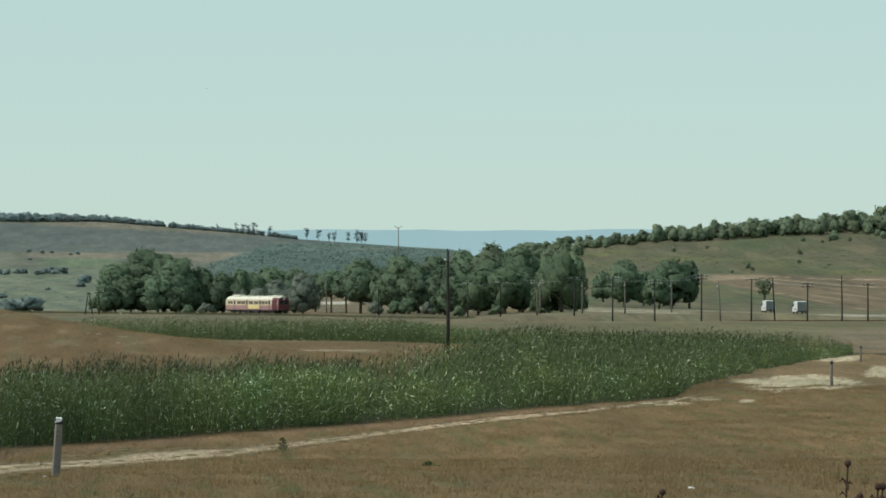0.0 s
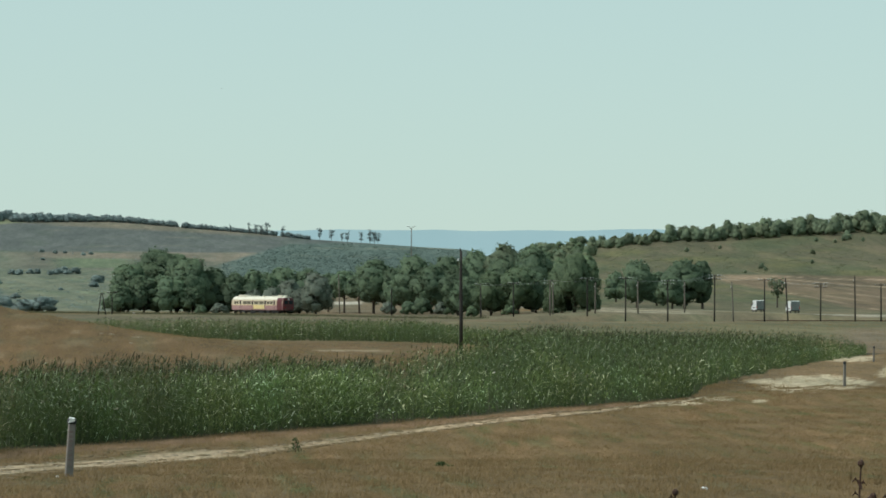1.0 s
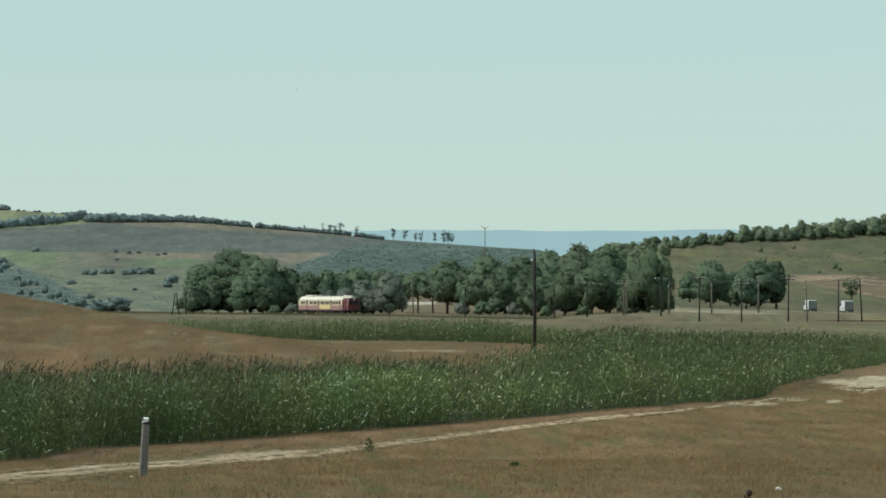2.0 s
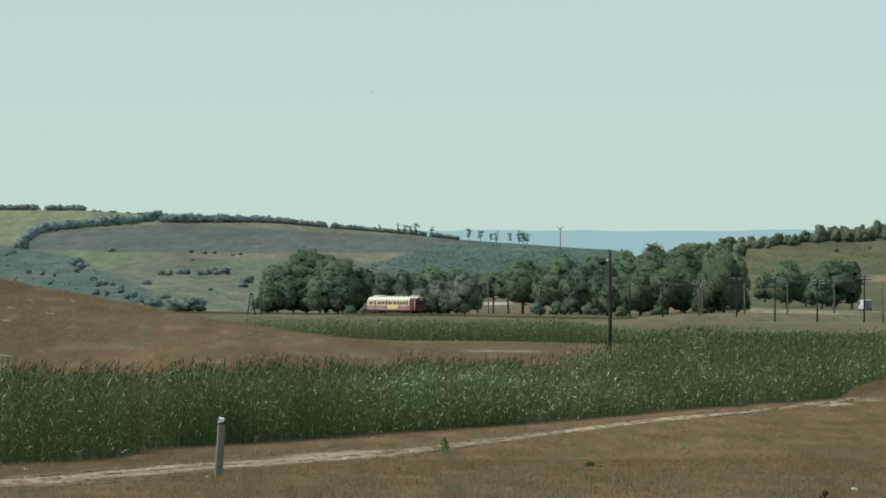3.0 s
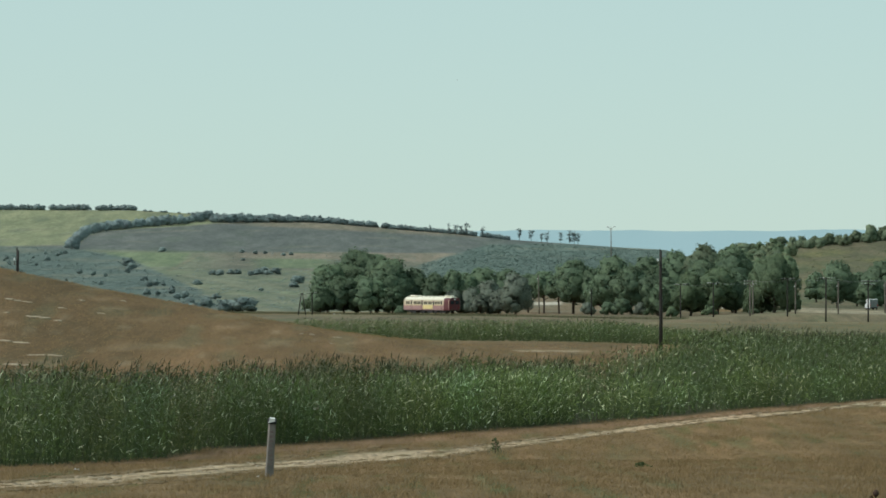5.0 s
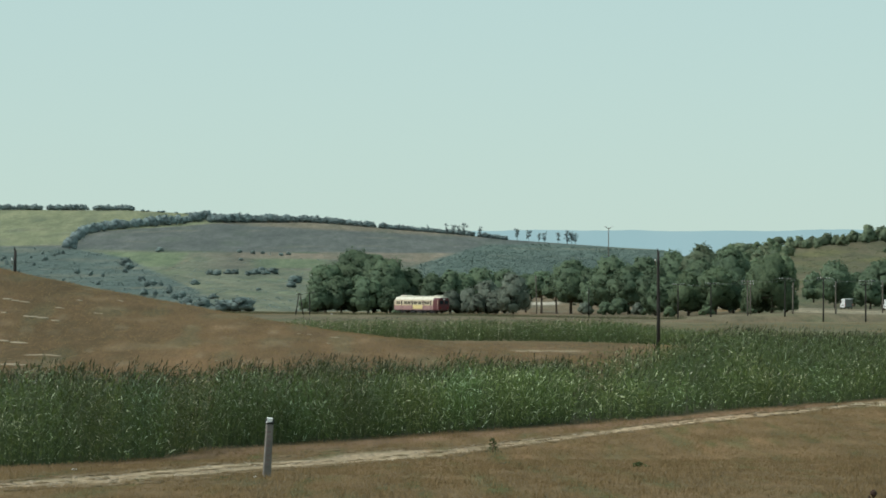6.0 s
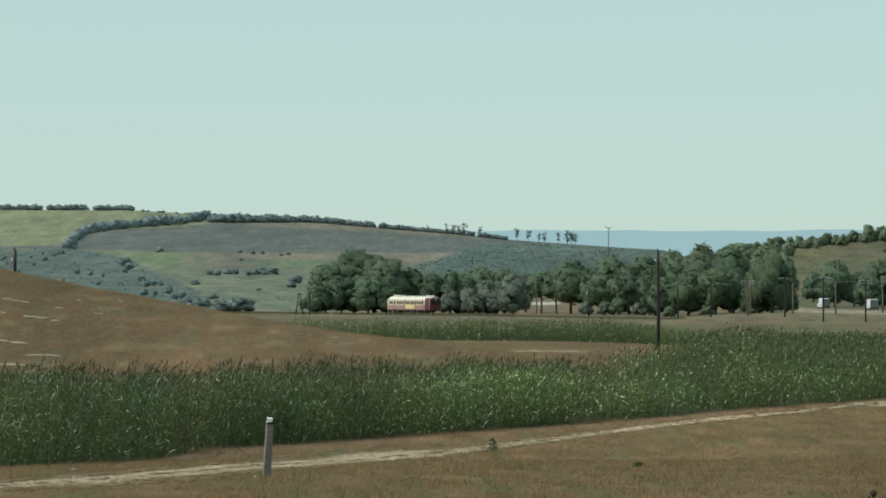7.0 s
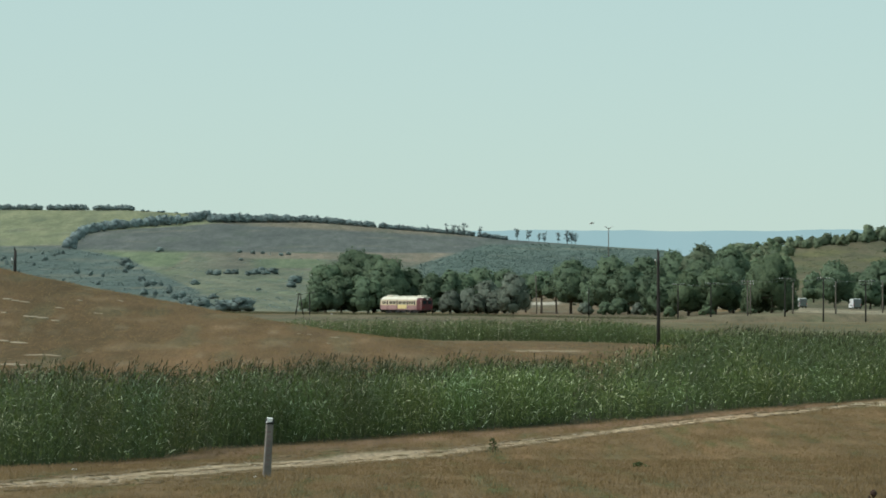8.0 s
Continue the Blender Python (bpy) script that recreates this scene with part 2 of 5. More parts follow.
# ======== the lie of the land ========
def ease(a, b, x):
    t = np.clip((x - a) / (b - a), 0, 1)
    return t * t * (3 - 2 * t)


def patches(x, y, size, seed):
    """Smooth noise from a few waves, about -1 to 1."""
    r = np.random.RandomState(seed)
    total = 0
    for k in range(7):
        a, w = r.uniform(0, 2 * math.pi), 2 * math.pi / size * r.uniform(0.6, 2.2)
        total = total + np.sin(w * (x * math.cos(a) + y * math.sin(a)) + r.uniform(0, 6.28)) * r.uniform(0.5, 1)
    return total / 3.0


FLOOR_D = [-5000, 0, 40, 85, 103, 140, 240, 350, 400, 600, 800, 900, 937, 1000, 1100, 1150, 1250]
FLOOR_Z = [-1.6, -1.6, -2.6, -3.6, -3.96, -4.9, -5.0, -5.9, -6.0, -6.3, -6.7, -7.05, -7.4, -7.5, -7.5, -7.55, -7.6]
LEFT_U = [-500, 0, 235, 390, 430, 520, 600, 700, 800, 900, 1000, 1100, 1250, 2500]
LEFT_V = [366, 371, 372, 381, 386, 390.5, 396, 405, 413, 424, 431, 438, 446, 470]
RIGHT_U = [900, 1150, 1300, 1400, 1500, 1560, 1700, 1940, 2300]
RIGHT_V = [490, 470, 445, 437, 428, 422, 415, 403, 393]


def scale_of(x, y):
    """Scale reading u and range d of a place."""
    r, a = np.hypot(x, y), np.arctan2(x, y)
    u = np.clip(784 + F * np.tan(np.clip(a, -0.16, 0.19)), -500, 2300)
    d = np.where(np.abs(a) < 1.4, r * np.cos(np.clip(a, -0.16, 0.19)), r)
    return u, np.where(np.abs(a) < 2.2, d, np.minimum(d, 60))


def lie(x, y):
    """Height of the ground."""
    x, y = np.asarray(x, float), np.asarray(y, float)
    u, d = scale_of(x, y)
    z = np.interp(d, FLOOR_D, FLOOR_Z)
    # the dry mound beside the marsh
    dx = x + 60
    z = z + 11 * np.exp(-(dx / 45) ** 2 - (dx > 0) * np.clip(dx - 58, 0, None) ** 2 / 300) * np.exp(-((d - 300) / 62) ** 2) * ease(150, 190, d)
    z = z + 0.05 * patches(x, d * 0.25, 2.2, 94) * ease(170, 220, d) * (1 - ease(420, 500, d))
    z = z + 0.12 * np.sin(x * 0.31 + 1.3 * np.sin(d * 0.043)) * np.sin(d * 0.087 + x * 0.05) * ease(170, 220, d) * (1 - ease(420, 500, d))
    # washed-out bank by the end of the marsh
    z = z + (0.10 * patches(x, d * 0.12, 3.5, 91) + 0.05 * patches(x, d * 0.1, 1.2, 92)) * ease(1630, 1690, u) * ease(225, 245, d) * (1 - ease(380, 440, d))
    # hills to the left of the valley
    crest = np.interp(u, LEFT_U, LEFT_V)
    t = np.clip((d - 1250) / 1750, 0, 1)
    v = 553 + (crest - 553) * (0.25 * t ** 2 + 0.75 * t)
    hill = (500 - v) * d / F + 1.2 * np.sin(d * 0.008 + x * 0.012) * np.sin(x * 0.009 + 1) * np.sin(math.pi * t)
    top = (500 - crest) * 3000 / F
    hill = np.where(d > 3000, top - (d - 3000) * 0.014, hill)
    left = np.where(d > 1250, hill, z)
    # hill to the right, above the road
    crest = np.interp(u, RIGHT_U, RIGHT_V)
    foot = np.interp(d, [935, 950, 968, 1000, 1073, 1140, 1205, 1245], [567, 560, 556.5, 554.7, 551, 548, 545.3, 539])
    foot = 500 + (foot - 500) * ease(1330, 1440, u) + (1 - ease(1330, 1440, u)) * np.interp(d, [950, 1245], [60, 49])
    t = np.clip((d - 1245) / 655, 0, 1)
    v = foot + (crest - foot) * (0.8 * t + 0.2 * t ** 2)
    hill = (500 - v) * d / F + 0.8 * np.sin(d * 0.015 + x * 0.03) * np.sin(x * 0.021) * np.sin(math.pi * t)
    top = (500 - crest) * 1900 / F
    hill = np.where(d > 1900, top - (d - 1900) * 0.01, hill)
    right = np.where(d > 935, z + (hill - z) * ease(935, 960, d), z)
    return EYE_Z + left + (right - left) * ease(1165, 1330, u)


def ground_at(x, y):
    return float(lie(x, y))


def stand(u, d):
    """The place on the ground at scale reading u and range d."""
    x = (u - 784) * d / F
    return (x, d, ground_at(x, d))


PATH_U, PATH_D = [-400, 0, 200, 300, 474, 600, 700, 800, 1000, 1200, 1400, 1568, 1700, 1950], [84, 94.5, 101, 109, 126, 136, 143, 147, 161, 177, 190, 211, 240, 330]
PATH_HALF = [3, 3.6, 6, 10, 13, 11, 6, 3.2, 2.6, 3.2, 2.4, 2.2, 4, 5]
FRONT_U, FRONT_D = [-400, 0, 200, 372, 600, 872, 1150, 1372, 1572, 1600, 1672, 1760, 1852, 1900], [108, 121, 133, 149, 157, 169, 183, 198, 218, 240, 285, 350, 400, 415]
BACK_U, BACK_D = [-400, 0, 372, 700, 1000, 1080, 1150, 1250, 1320, 1500, 1700, 1852, 1900], [144, 150, 168, 183, 206, 226, 258, 320, 385, 400, 410, 425, 430]
ROAD = [(2120, 950), (1940, 955), (1850, 958), (1790, 966), (1734, 1000), (1562, 1109), (1411, 1204), (1300, 1274), (1200, 1337)]



def land_cover(x, y, z):
    """Colour of what covers the ground: bare marl, stubble, pasture, scrub, ploughland."""
    u, d = scale_of(x, y)
    v = 500 - (z - EYE_Z) * F / np.maximum(d, 1)
    col = np.zeros((len(x), 3))

    def lay(w, c):
        col[:] += (np.array(c) - col) * np.clip(w, 0, 1)[:, None]

    lay(np.ones(len(x)), (0.188, 0.124, 0.062))
    near = 1 - ease(240, 300, d)
    lay(near * ease(0.0, 0.9, patches(x, y * 0.07, 2.6, 3)), (0.138, 0.119, 0.055))
    lay(near * ease(0.2, 1.0, patches(x, y * 0.06, 1.7, 5)) * 0.8, (0.215, 0.135, 0.068))
    lay(near * ease(0.4, 1.0, patches(x, y * 0.05, 1.5, 8)) * 0.75, (0.098, 0.102, 0.036))
    lay(near * ease(0.45, 0.9, patches(x * 1.2, y * 0.05, 0.9, 9)) * 0.35, (0.21, 0.155, 0.09))
    # marsh bed, dark and damp
    fr, bk = np.interp(u, FRONT_U, FRONT_D), np.interp(u, BACK_U, BACK_D)
    lay(ease(-3, 1, d - fr) * (1 - ease(-2, 2, d - bk)), (0.05, 0.05, 0.028))
    # strip of reddish dry grass before the reeds
    lay(ease(-9, -5, d - fr) * (1 - ease(-2, 0, d - fr)) * (1 - ease(1450, 1550, u)), (0.225, 0.142, 0.088))
    # the track of pale marl
    pd = np.interp(u, PATH_U, PATH_D) + 1.0 * patches(x, y * 0.2, 14, 11)
    half = np.interp(u, PATH_U, PATH_HALF) * (0.8 + 0.25 * patches(x, y * 0.3, 7, 12))
    off = (d - pd) / half
    rut = np.maximum(1 - ease(0.22, 0.42, np.abs(off - 0.42)), 1 - ease(0.26, 0.46, np.abs(off + 0.42)))
    lay((1 - ease(0.8, 1.1, np.abs(off))) * 0.55 * (1 - ease(1540, 1600, u)), (0.27, 0.21, 0.13))
    lay(rut * (0.72 + 0.45 * patches(x, y * 0.15, 1.6, 14) + 0.45 * patches(x, y * 0.1, 0.6, 16)) * np.interp(u, [700, 800, 1000, 1560, 1610], [1, 0.75, 0.85, 0.9, 0]), (0.51, 0.39, 0.27))
    lay((1 - ease(0.6, 1.0, np.abs(off))) * ease(0.25, 0.8, patches(x, y * 0.12, 2.2, 17)) * 0.6 * (1 - ease(1540, 1600, u)), (0.27, 0.20, 0.125))
    bare = ease(1580, 1620, u) * ease(226, 236, d) * (1 - ease(390, 430, d)) * ease(-8, 2, fr - d)
    lay(bare * 0.8, (0.165, 0.118, 0.068))
    rough = 0.5 * patches(x, y * 0.10, 4, 21) + 0.4 * patches(x, y * 0.1, 1.5, 23) + 0.3 * patches(x, y * 0.08, 0.6, 24)
    hollow = ((u - 1640) / 74) ** 2 + ((v - 686) / 17) ** 2 + 0.4 * rough
    lay(bare * (1 - ease(0.6, 1.05, hollow)) * 0.9, (0.105, 0.074, 0.036))
    for cu, cv, wu, wv in ((1780, 680, 116, 15), (1850, 636, 62, 6), (1936, 660, 30, 11), (1697, 712, 12, 4), (1612, 708, 40, 4), (1540, 716, 60, 4)):
        blot = ((u - cu) / wu) ** 2 + ((v - cv) / wv) ** 2 + 0.6 * rough
        lay((1 - ease(0.55, 1.0, blot)) * (0.8 + 0.4 * patches(x, y * 0.15, 1.1, 22)), (0.49, 0.42, 0.30))
    # the mound and the field behind the marsh
    mound = ease(0, 6, d - bk) * (1 - ease(500, 540, d)) * (1 - ease(1100, 1250, u))
    lay(mound, (0.150, 0.097, 0.050))
    lay(mound * ease(0.15, 0.9, patches(x, y * 0.07, 2.6, 31)), (0.142, 0.11, 0.06))
    lay(mound * ease(0.75, 1.05, patches(x * 0.7, y * 0.09, 1.2, 33)) * 0.4, (0.26, 0.21, 0.14))
    step = np.sin(z * 2 * math.pi / 0.55 + 2.2 * patches(x, y * 0.15, 9, 35))
    lay(mound * ease(0.55, 0.95, step) * ease(-0.2, 0.6, patches(x, y * 0.1, 3, 36)) * 0.4, (0.27, 0.20, 0.125))
    lay(mound * ease(0.5, 0.95, -step) * ease(-0.2, 0.6, patches(x, y * 0.1, 3, 37)) * 0.4, (0.115, 0.092, 0.05))
    lay((1 - ease(5, 9, np.abs(d - 430 - 0.06 * (u - 700)))) * ease(650, 720, u) * (1 - ease(1000, 1060, u)) * 0.6, (0.36, 0.30, 0.21))
    # meadow between the marsh and the railway
    mead = ease(500, 560, d) * (1 - ease(1150, 1250, d))
    lay(mead, (0.142, 0.122, 0.08))
    lay(mead * ease(0.1, 0.9, patches(x, y * 0.12, 22, 41)), (0.125, 0.125, 0.075))
    lay(mead * ease(0.3, 0.9, patches(x * 0.3, y * 0.1, 12, 42)) * 0.6, (0.18, 0.13, 0.085))
    lay(mead * ease(960, 1100, u) * (1 - ease(780, 900, d)) * 0.7, (0.138, 0.132, 0.074))
    lay(mead * ease(1040, 1150, u) * ease(800, 880, d) * (1 - ease(920, 940, d)) * ease(-0.3, 0.5, patches(x, y * 0.1, 9, 43)), (0.165, 0.155, 0.095))
    lay(ease(1800, 1880, u) * ease(420, 450, d) * (1 - ease(640, 760, d)) * 0.8, (0.19, 0.15, 0.11))
    # left-hand hills, their field colours greyed and blued in place of haze
    hl = ease(1230, 1300, d) * (1 - ease(1180, 1310, u))
    wob = 6 * patches(x, y * 0.4, 160, 51)
    lay(hl, (0.15, 0.168, 0.125))
    lay(hl * ease(0.1, 0.8, patches(x * 0.5, y * 0.3, 60, 52)), (0.158, 0.186, 0.128))
    # strips of the worked slope, falling away to the valley
    run = v - 0.20 * (u - 300) + 0.5 * wob
    lay(hl * ease(484, 492, v) * ease(0.45, 0.9, np.sin(run * 0.42)) * 0.5, (0.19, 0.19, 0.13))
    lay(hl * ease(484, 492, v) * ease(0.5, 0.95, np.sin(run * 0.31 + 2.0)) * 0.6, (0.112, 0.132, 0.105))
    lay(hl * (1 - ease(474, 484, v + wob)) * ease(300, 420, u), (0.142, 0.142, 0.115))
    lay(hl * ease(446, 449, v + 0.5 * wob) * (1 - ease(470, 474, v + wob)) * ease(165, 190, u) * (1 - ease(318, 322, u + 1.1 * (v - 460))), (0.152, 0.192, 0.118))
    lay(hl * (1 - ease(1.5, 3, np.abs(u + 1.9 * (v - 465) - 322))) * ease(450, 456, v) * (1 - ease(478, 484, v)), (0.21, 0.185, 0.13))
    lay(hl * ease(456, 459, v + 0.4 * wob) * (1 - ease(472, 476, v + 0.4 * wob)) * ease(430, 470, u) * (1 - ease(560, 600, u)), (0.148, 0.185, 0.118))
    lay(hl * (1 - ease(452, 458, v + wob - 0.012 * (u - 400))) * ease(330, 470, u), (0.205, 0.178, 0.14))
    lay(hl * (1 - ease(442, 446, v + 0.4 * wob - 0.01 * (u - 300))) * ease(395, 398, v - 0.052 * np.clip(u - 430, 0, 400)), (0.112, 0.125, 0.122))
    lay(hl * (1 - ease(395, 402, v - 0.052 * np.clip(u - 430, 0, 400))) * ease(400, 460, u), (0.20, 0.178, 0.138))
    lay(hl * (1 - ease(0.8, 2.2, np.abs(v - 445 - 0.01 * (u - 300)))) * ease(-0.1, 0.5, patches(x, y * 0.2, 40, 58)) * ease(180, 220, u) * (1 - ease(560, 620, u)), (0.095, 0.118, 0.09))
    fieldedge = np.interp(u, [0, 130, 150, 180, 240, 330, 420], [436, 434, 416, 409, 405, 400, 391])
    lay(hl * (1 - ease(-2, 2, v - fieldedge)) * (1 - ease(415, 440, u)), (0.205, 0.222, 0.138))
    lay(ease(1180, 1195, d) * ease(518, 526, v) * ease(840, 900, u) * (1 - ease(1180, 1300, u)), (0.17, 0.13, 0.085))
    # scrub and wood on the slopes, haze mixed into their ground colours
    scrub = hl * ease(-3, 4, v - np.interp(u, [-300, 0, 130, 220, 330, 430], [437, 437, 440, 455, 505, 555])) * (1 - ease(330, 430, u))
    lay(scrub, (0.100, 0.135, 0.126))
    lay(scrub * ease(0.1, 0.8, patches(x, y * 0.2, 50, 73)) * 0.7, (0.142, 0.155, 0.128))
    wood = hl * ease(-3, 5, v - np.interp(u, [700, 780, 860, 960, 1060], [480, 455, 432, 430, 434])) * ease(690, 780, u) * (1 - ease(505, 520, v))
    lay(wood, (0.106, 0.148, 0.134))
    lay(hl * ease(0.2, 0.9, patches(x, y * 0.25, 45, 55)) * 0.35, (0.10, 0.125, 0.10))
    lay(hl * ease(0.5, 1.0, patches(x * 0.6, y * 0.2, 25, 56)) * 0.35, (0.21, 0.20, 0.15))
    lay(hl * (1 - ease(1.5, 3.5, np.abs(v - 537.5))) * ease(934, 944, u) * (1 - ease(984, 994, u)), (0.46, 0.42, 0.36))
    # right-hand hill
    hr = ease(1040, 1100, d) * ease(1280, 1400, u)
    lay(hr, (0.112, 0.106, 0.068))
    lay(hr * ease(0.0, 0.8, patches(x, y * 0.2, 45, 61)), (0.092, 0.104, 0.06))
    lay(hr * ease(0.2, 0.9, patches(x, y * 0.15, 30, 62)) * 0.8, (0.15, 0.125, 0.084))
    lay(hr * ease(0.35, 0.9, patches(x * 0.5, y * 0.3, 38, 63)), (0.125, 0.124, 0.062))
    lay(hr * ease(0.2, 0.9, patches(x, y * 0.06, 14, 64)) * 0.5, (0.16, 0.14, 0.08))
    lay(hr * ease(0.2, 0.9, patches(x, y * 0.07, 9, 65)) * 0.55, (0.085, 0.098, 0.055))
    fan = (v - 484) / np.maximum(u - 1560, 40)
    strip = np.sin(fan * 2 * math.pi / 0.03 + 0.9 * patches(x, y * 0.1, 40, 66))
    worked = hr * ease(0.012, 0.022, fan) * (1 - ease(0.19, 0.22, fan)) * ease(1600, 1650, u) * ease(486, 490, v)
    lay(worked * 0.75, (0.165, 0.118, 0.082))
    lay(worked * ease(0.8, 1.0, strip) * ease(-0.6, 0.4, patches(x, y * 0.06, 12, 67)), (0.37, 0.285, 0.205))
    lay(hr * (1 - ease(3, 6, np.abs(v - 492))) * ease(1610, 1640, u) * (1 - ease(1700, 1760, u)) * 0.5, (0.32, 0.24, 0.165))
    # road
    rd = np.interp(-u, [-r[0] for r in ROAD], [r[1] for r in ROAD])
    lay((1 - ease(0.6, 1.0, np.abs(d - rd) / np.interp(u, [1180, 1560, 1660, 1720], [10, 10, 6, 4]))) * ease(1180, 1230, u), (0.31, 0.285, 0.235))
    rv = 500 + 6.1 * F / rd
    lay(ease(-1, 1, v - rv) * (1 - ease(6, 9, v - rv)) * ease(1385, 1405, u) * (1 - ease(1540, 1640, u)) * (d < rd) * (0.8 + 0.5 * patches(x, y * 0.1, 5, 83)), (0.33, 0.29, 0.215))
    lay(ease(8, 10, rd - d) * (1 - ease(30, 60, rd - d)) * ease(1380, 1460, u), (0.18, 0.155, 0.095))
    return col


def make_ground():
    fine = np.arange(-240, 2060, 8.0)
    ang = np.concatenate([np.linspace(-math.pi, -0.14, 50)[:-1], np.arctan((fine - 784) / F), np.linspace(0.165, math.pi, 50)])
    rng = np.concatenate([[0.0, 4, 10, 20, 30, 40, 50, 60], np.arange(66, 240, 1.8), np.arange(240, 440, 2.5), np.arange(440, 930, 10), np.arange(930, 1250, 4),
                          np.arange(1250, 1320, 6), np.arange(1320, 1600, 7), np.arange(1600, 3080, 16), np.arange(3080, 4900, 140)])
    a, r = np.meshgrid(ang, rng)
    far = r / np.maximum(np.cos(np.clip(a, -0.16, 0.19)), 0.5)
    x, y = (far * np.sin(a)).ravel(), (far * np.cos(a)).ravel()
    z = lie(x, y)
    n, m = len(rng), len(ang)
    i, j = np.meshgrid(np.arange(n - 1), np.arange(m - 1), indexing="ij")
    k = (i * m + j).ravel()
    faces = np.stack([k, k + 1, k + m + 1, k + m], 1)
    me = array_mesh("ground", np.stack([x, y, z], 1), faces, [LAND])
    me.polygons.foreach_set("use_smooth", np.ones(len(faces), bool))
    att = me.color_attributes.new("cover", "FLOAT_COLOR", "POINT")
    rgba = np.ones((len(x), 4), np.float32)
    rgba[:, :3] = land_cover(x, y, z)
    att.data.foreach_set("color", rgba.ravel())
    tagged(new("ground", me), "dry rolling valley of brown stubble, pasture and fields", "ground", kind="structure")


make_ground()


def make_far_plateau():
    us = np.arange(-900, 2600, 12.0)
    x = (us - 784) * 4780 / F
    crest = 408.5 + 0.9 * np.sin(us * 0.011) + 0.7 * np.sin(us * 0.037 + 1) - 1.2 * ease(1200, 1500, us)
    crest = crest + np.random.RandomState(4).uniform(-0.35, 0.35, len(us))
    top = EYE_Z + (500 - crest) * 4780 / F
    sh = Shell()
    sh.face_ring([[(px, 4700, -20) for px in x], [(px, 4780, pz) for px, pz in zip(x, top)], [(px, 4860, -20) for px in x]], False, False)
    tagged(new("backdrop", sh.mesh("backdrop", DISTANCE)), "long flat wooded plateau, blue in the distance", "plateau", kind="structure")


make_far_plateau()


# ======== vegetation ========
def spray(centres, out, sizes, rs, stretch=1.0, droop=0.0, wild=0.32):
    """Small leaf-shaped faces, four corners each, turned roughly outward."""
    n = len(centres)
    nrm = out + rs.normal(0, wild, (n, 3))
    nrm /= np.linalg.norm(nrm, axis=1)[:, None] + 1e-9
    a = rs.normal(0, 1, (n, 3))
    a[:, 2] = a[:, 2] * (1 - droop) - droop * 2.5
    a -= nrm * (a * nrm).sum(1)[:, None]
    a /= np.linalg.norm(a, axis=1)[:, None] + 1e-9
    b = np.cross(nrm, a)
    s = sizes[:, None]
    p = np.stack([centres - a * s * stretch, centres + b * s * 0.62 - a * s * 0.1, centres + a * s * stretch, centres - b * s * 0.55 + a * s * 0.15], 1)
    return p.reshape(-1, 3)


def quads(n):
    return np.arange(n * 4).reshape(n, 4)


def ball_grid(k):
    """Directions and faces of a ball made of an even net of squares."""
    at, way, faces = {}, [], []
    for axis in range(3):
        for side in (-1, 1):
            for i in range(k):
                for j in range(k):
                    quad = []
                    for a, b in ((i, j), (i + 1, j), (i + 1, j + 1), (i, j + 1)):
                        p = [0, 0, 0]
                        p[axis], p[(axis + 1) % 3], p[(axis + 2) % 3] = side * k, 2 * a - k, 2 * b - k
                        p = tuple(p)
                        if p not in at:
                            at[p] = len(way)
                            way.append(Vector(p).normalized())
                        quad.append(at[p])
                    faces.append(quad if side > 0 else quad[::-1])
    return np.array([tuple(w) for w in way]), np.array(faces)


BALL_FINE, BALL_COARSE, BALL_GRAIN = ball_grid(3), ball_grid(2), ball_grid(1)


def lumps(centres, radii, rs, ball, rough=0.16):
    """Uneven rounded masses: points and four-cornered faces."""
    way, faces = ball
    n, k = len(centres), len(way)
    grow = 1 + rs.normal(0, rough, (n, k, 1))
    p = centres[:, None, :] + way[None] * radii[:, None, :] * grow
    f = faces[None] + (np.arange(n) * k)[:, None, None]
    return p.reshape(-1, 3), f.reshape(-1, 4), np.tile(way, (n, 1))


def leafy_mesh(name, leaves, out, inner, mat, inner_out):
    """Leaves that shade along the crown's outward ways, over the dense inner masses that close it."""
    n = len(leaves)
    me = array_mesh(name, np.concatenate([leaves, inner[0]]), np.concatenate([quads(n // 4)[:, ::-1], inner[1] + n]), [mat])
    me.polygons.foreach_set("use_smooth", np.ones(len(me.polygons), bool))
    ways = np.zeros((len(me.vertices), 3))
    ways[:n] = np.repeat(out / (np.linalg.norm(out, axis=1)[:, None] + 1e-9), 4, 0)
    ways[n:] = inner_out / (np.linalg.norm(inner_out, axis=1)[:, None] + 1e-9)
    me.normals_split_custom_set_from_vertices(ways.tolist())
    return me


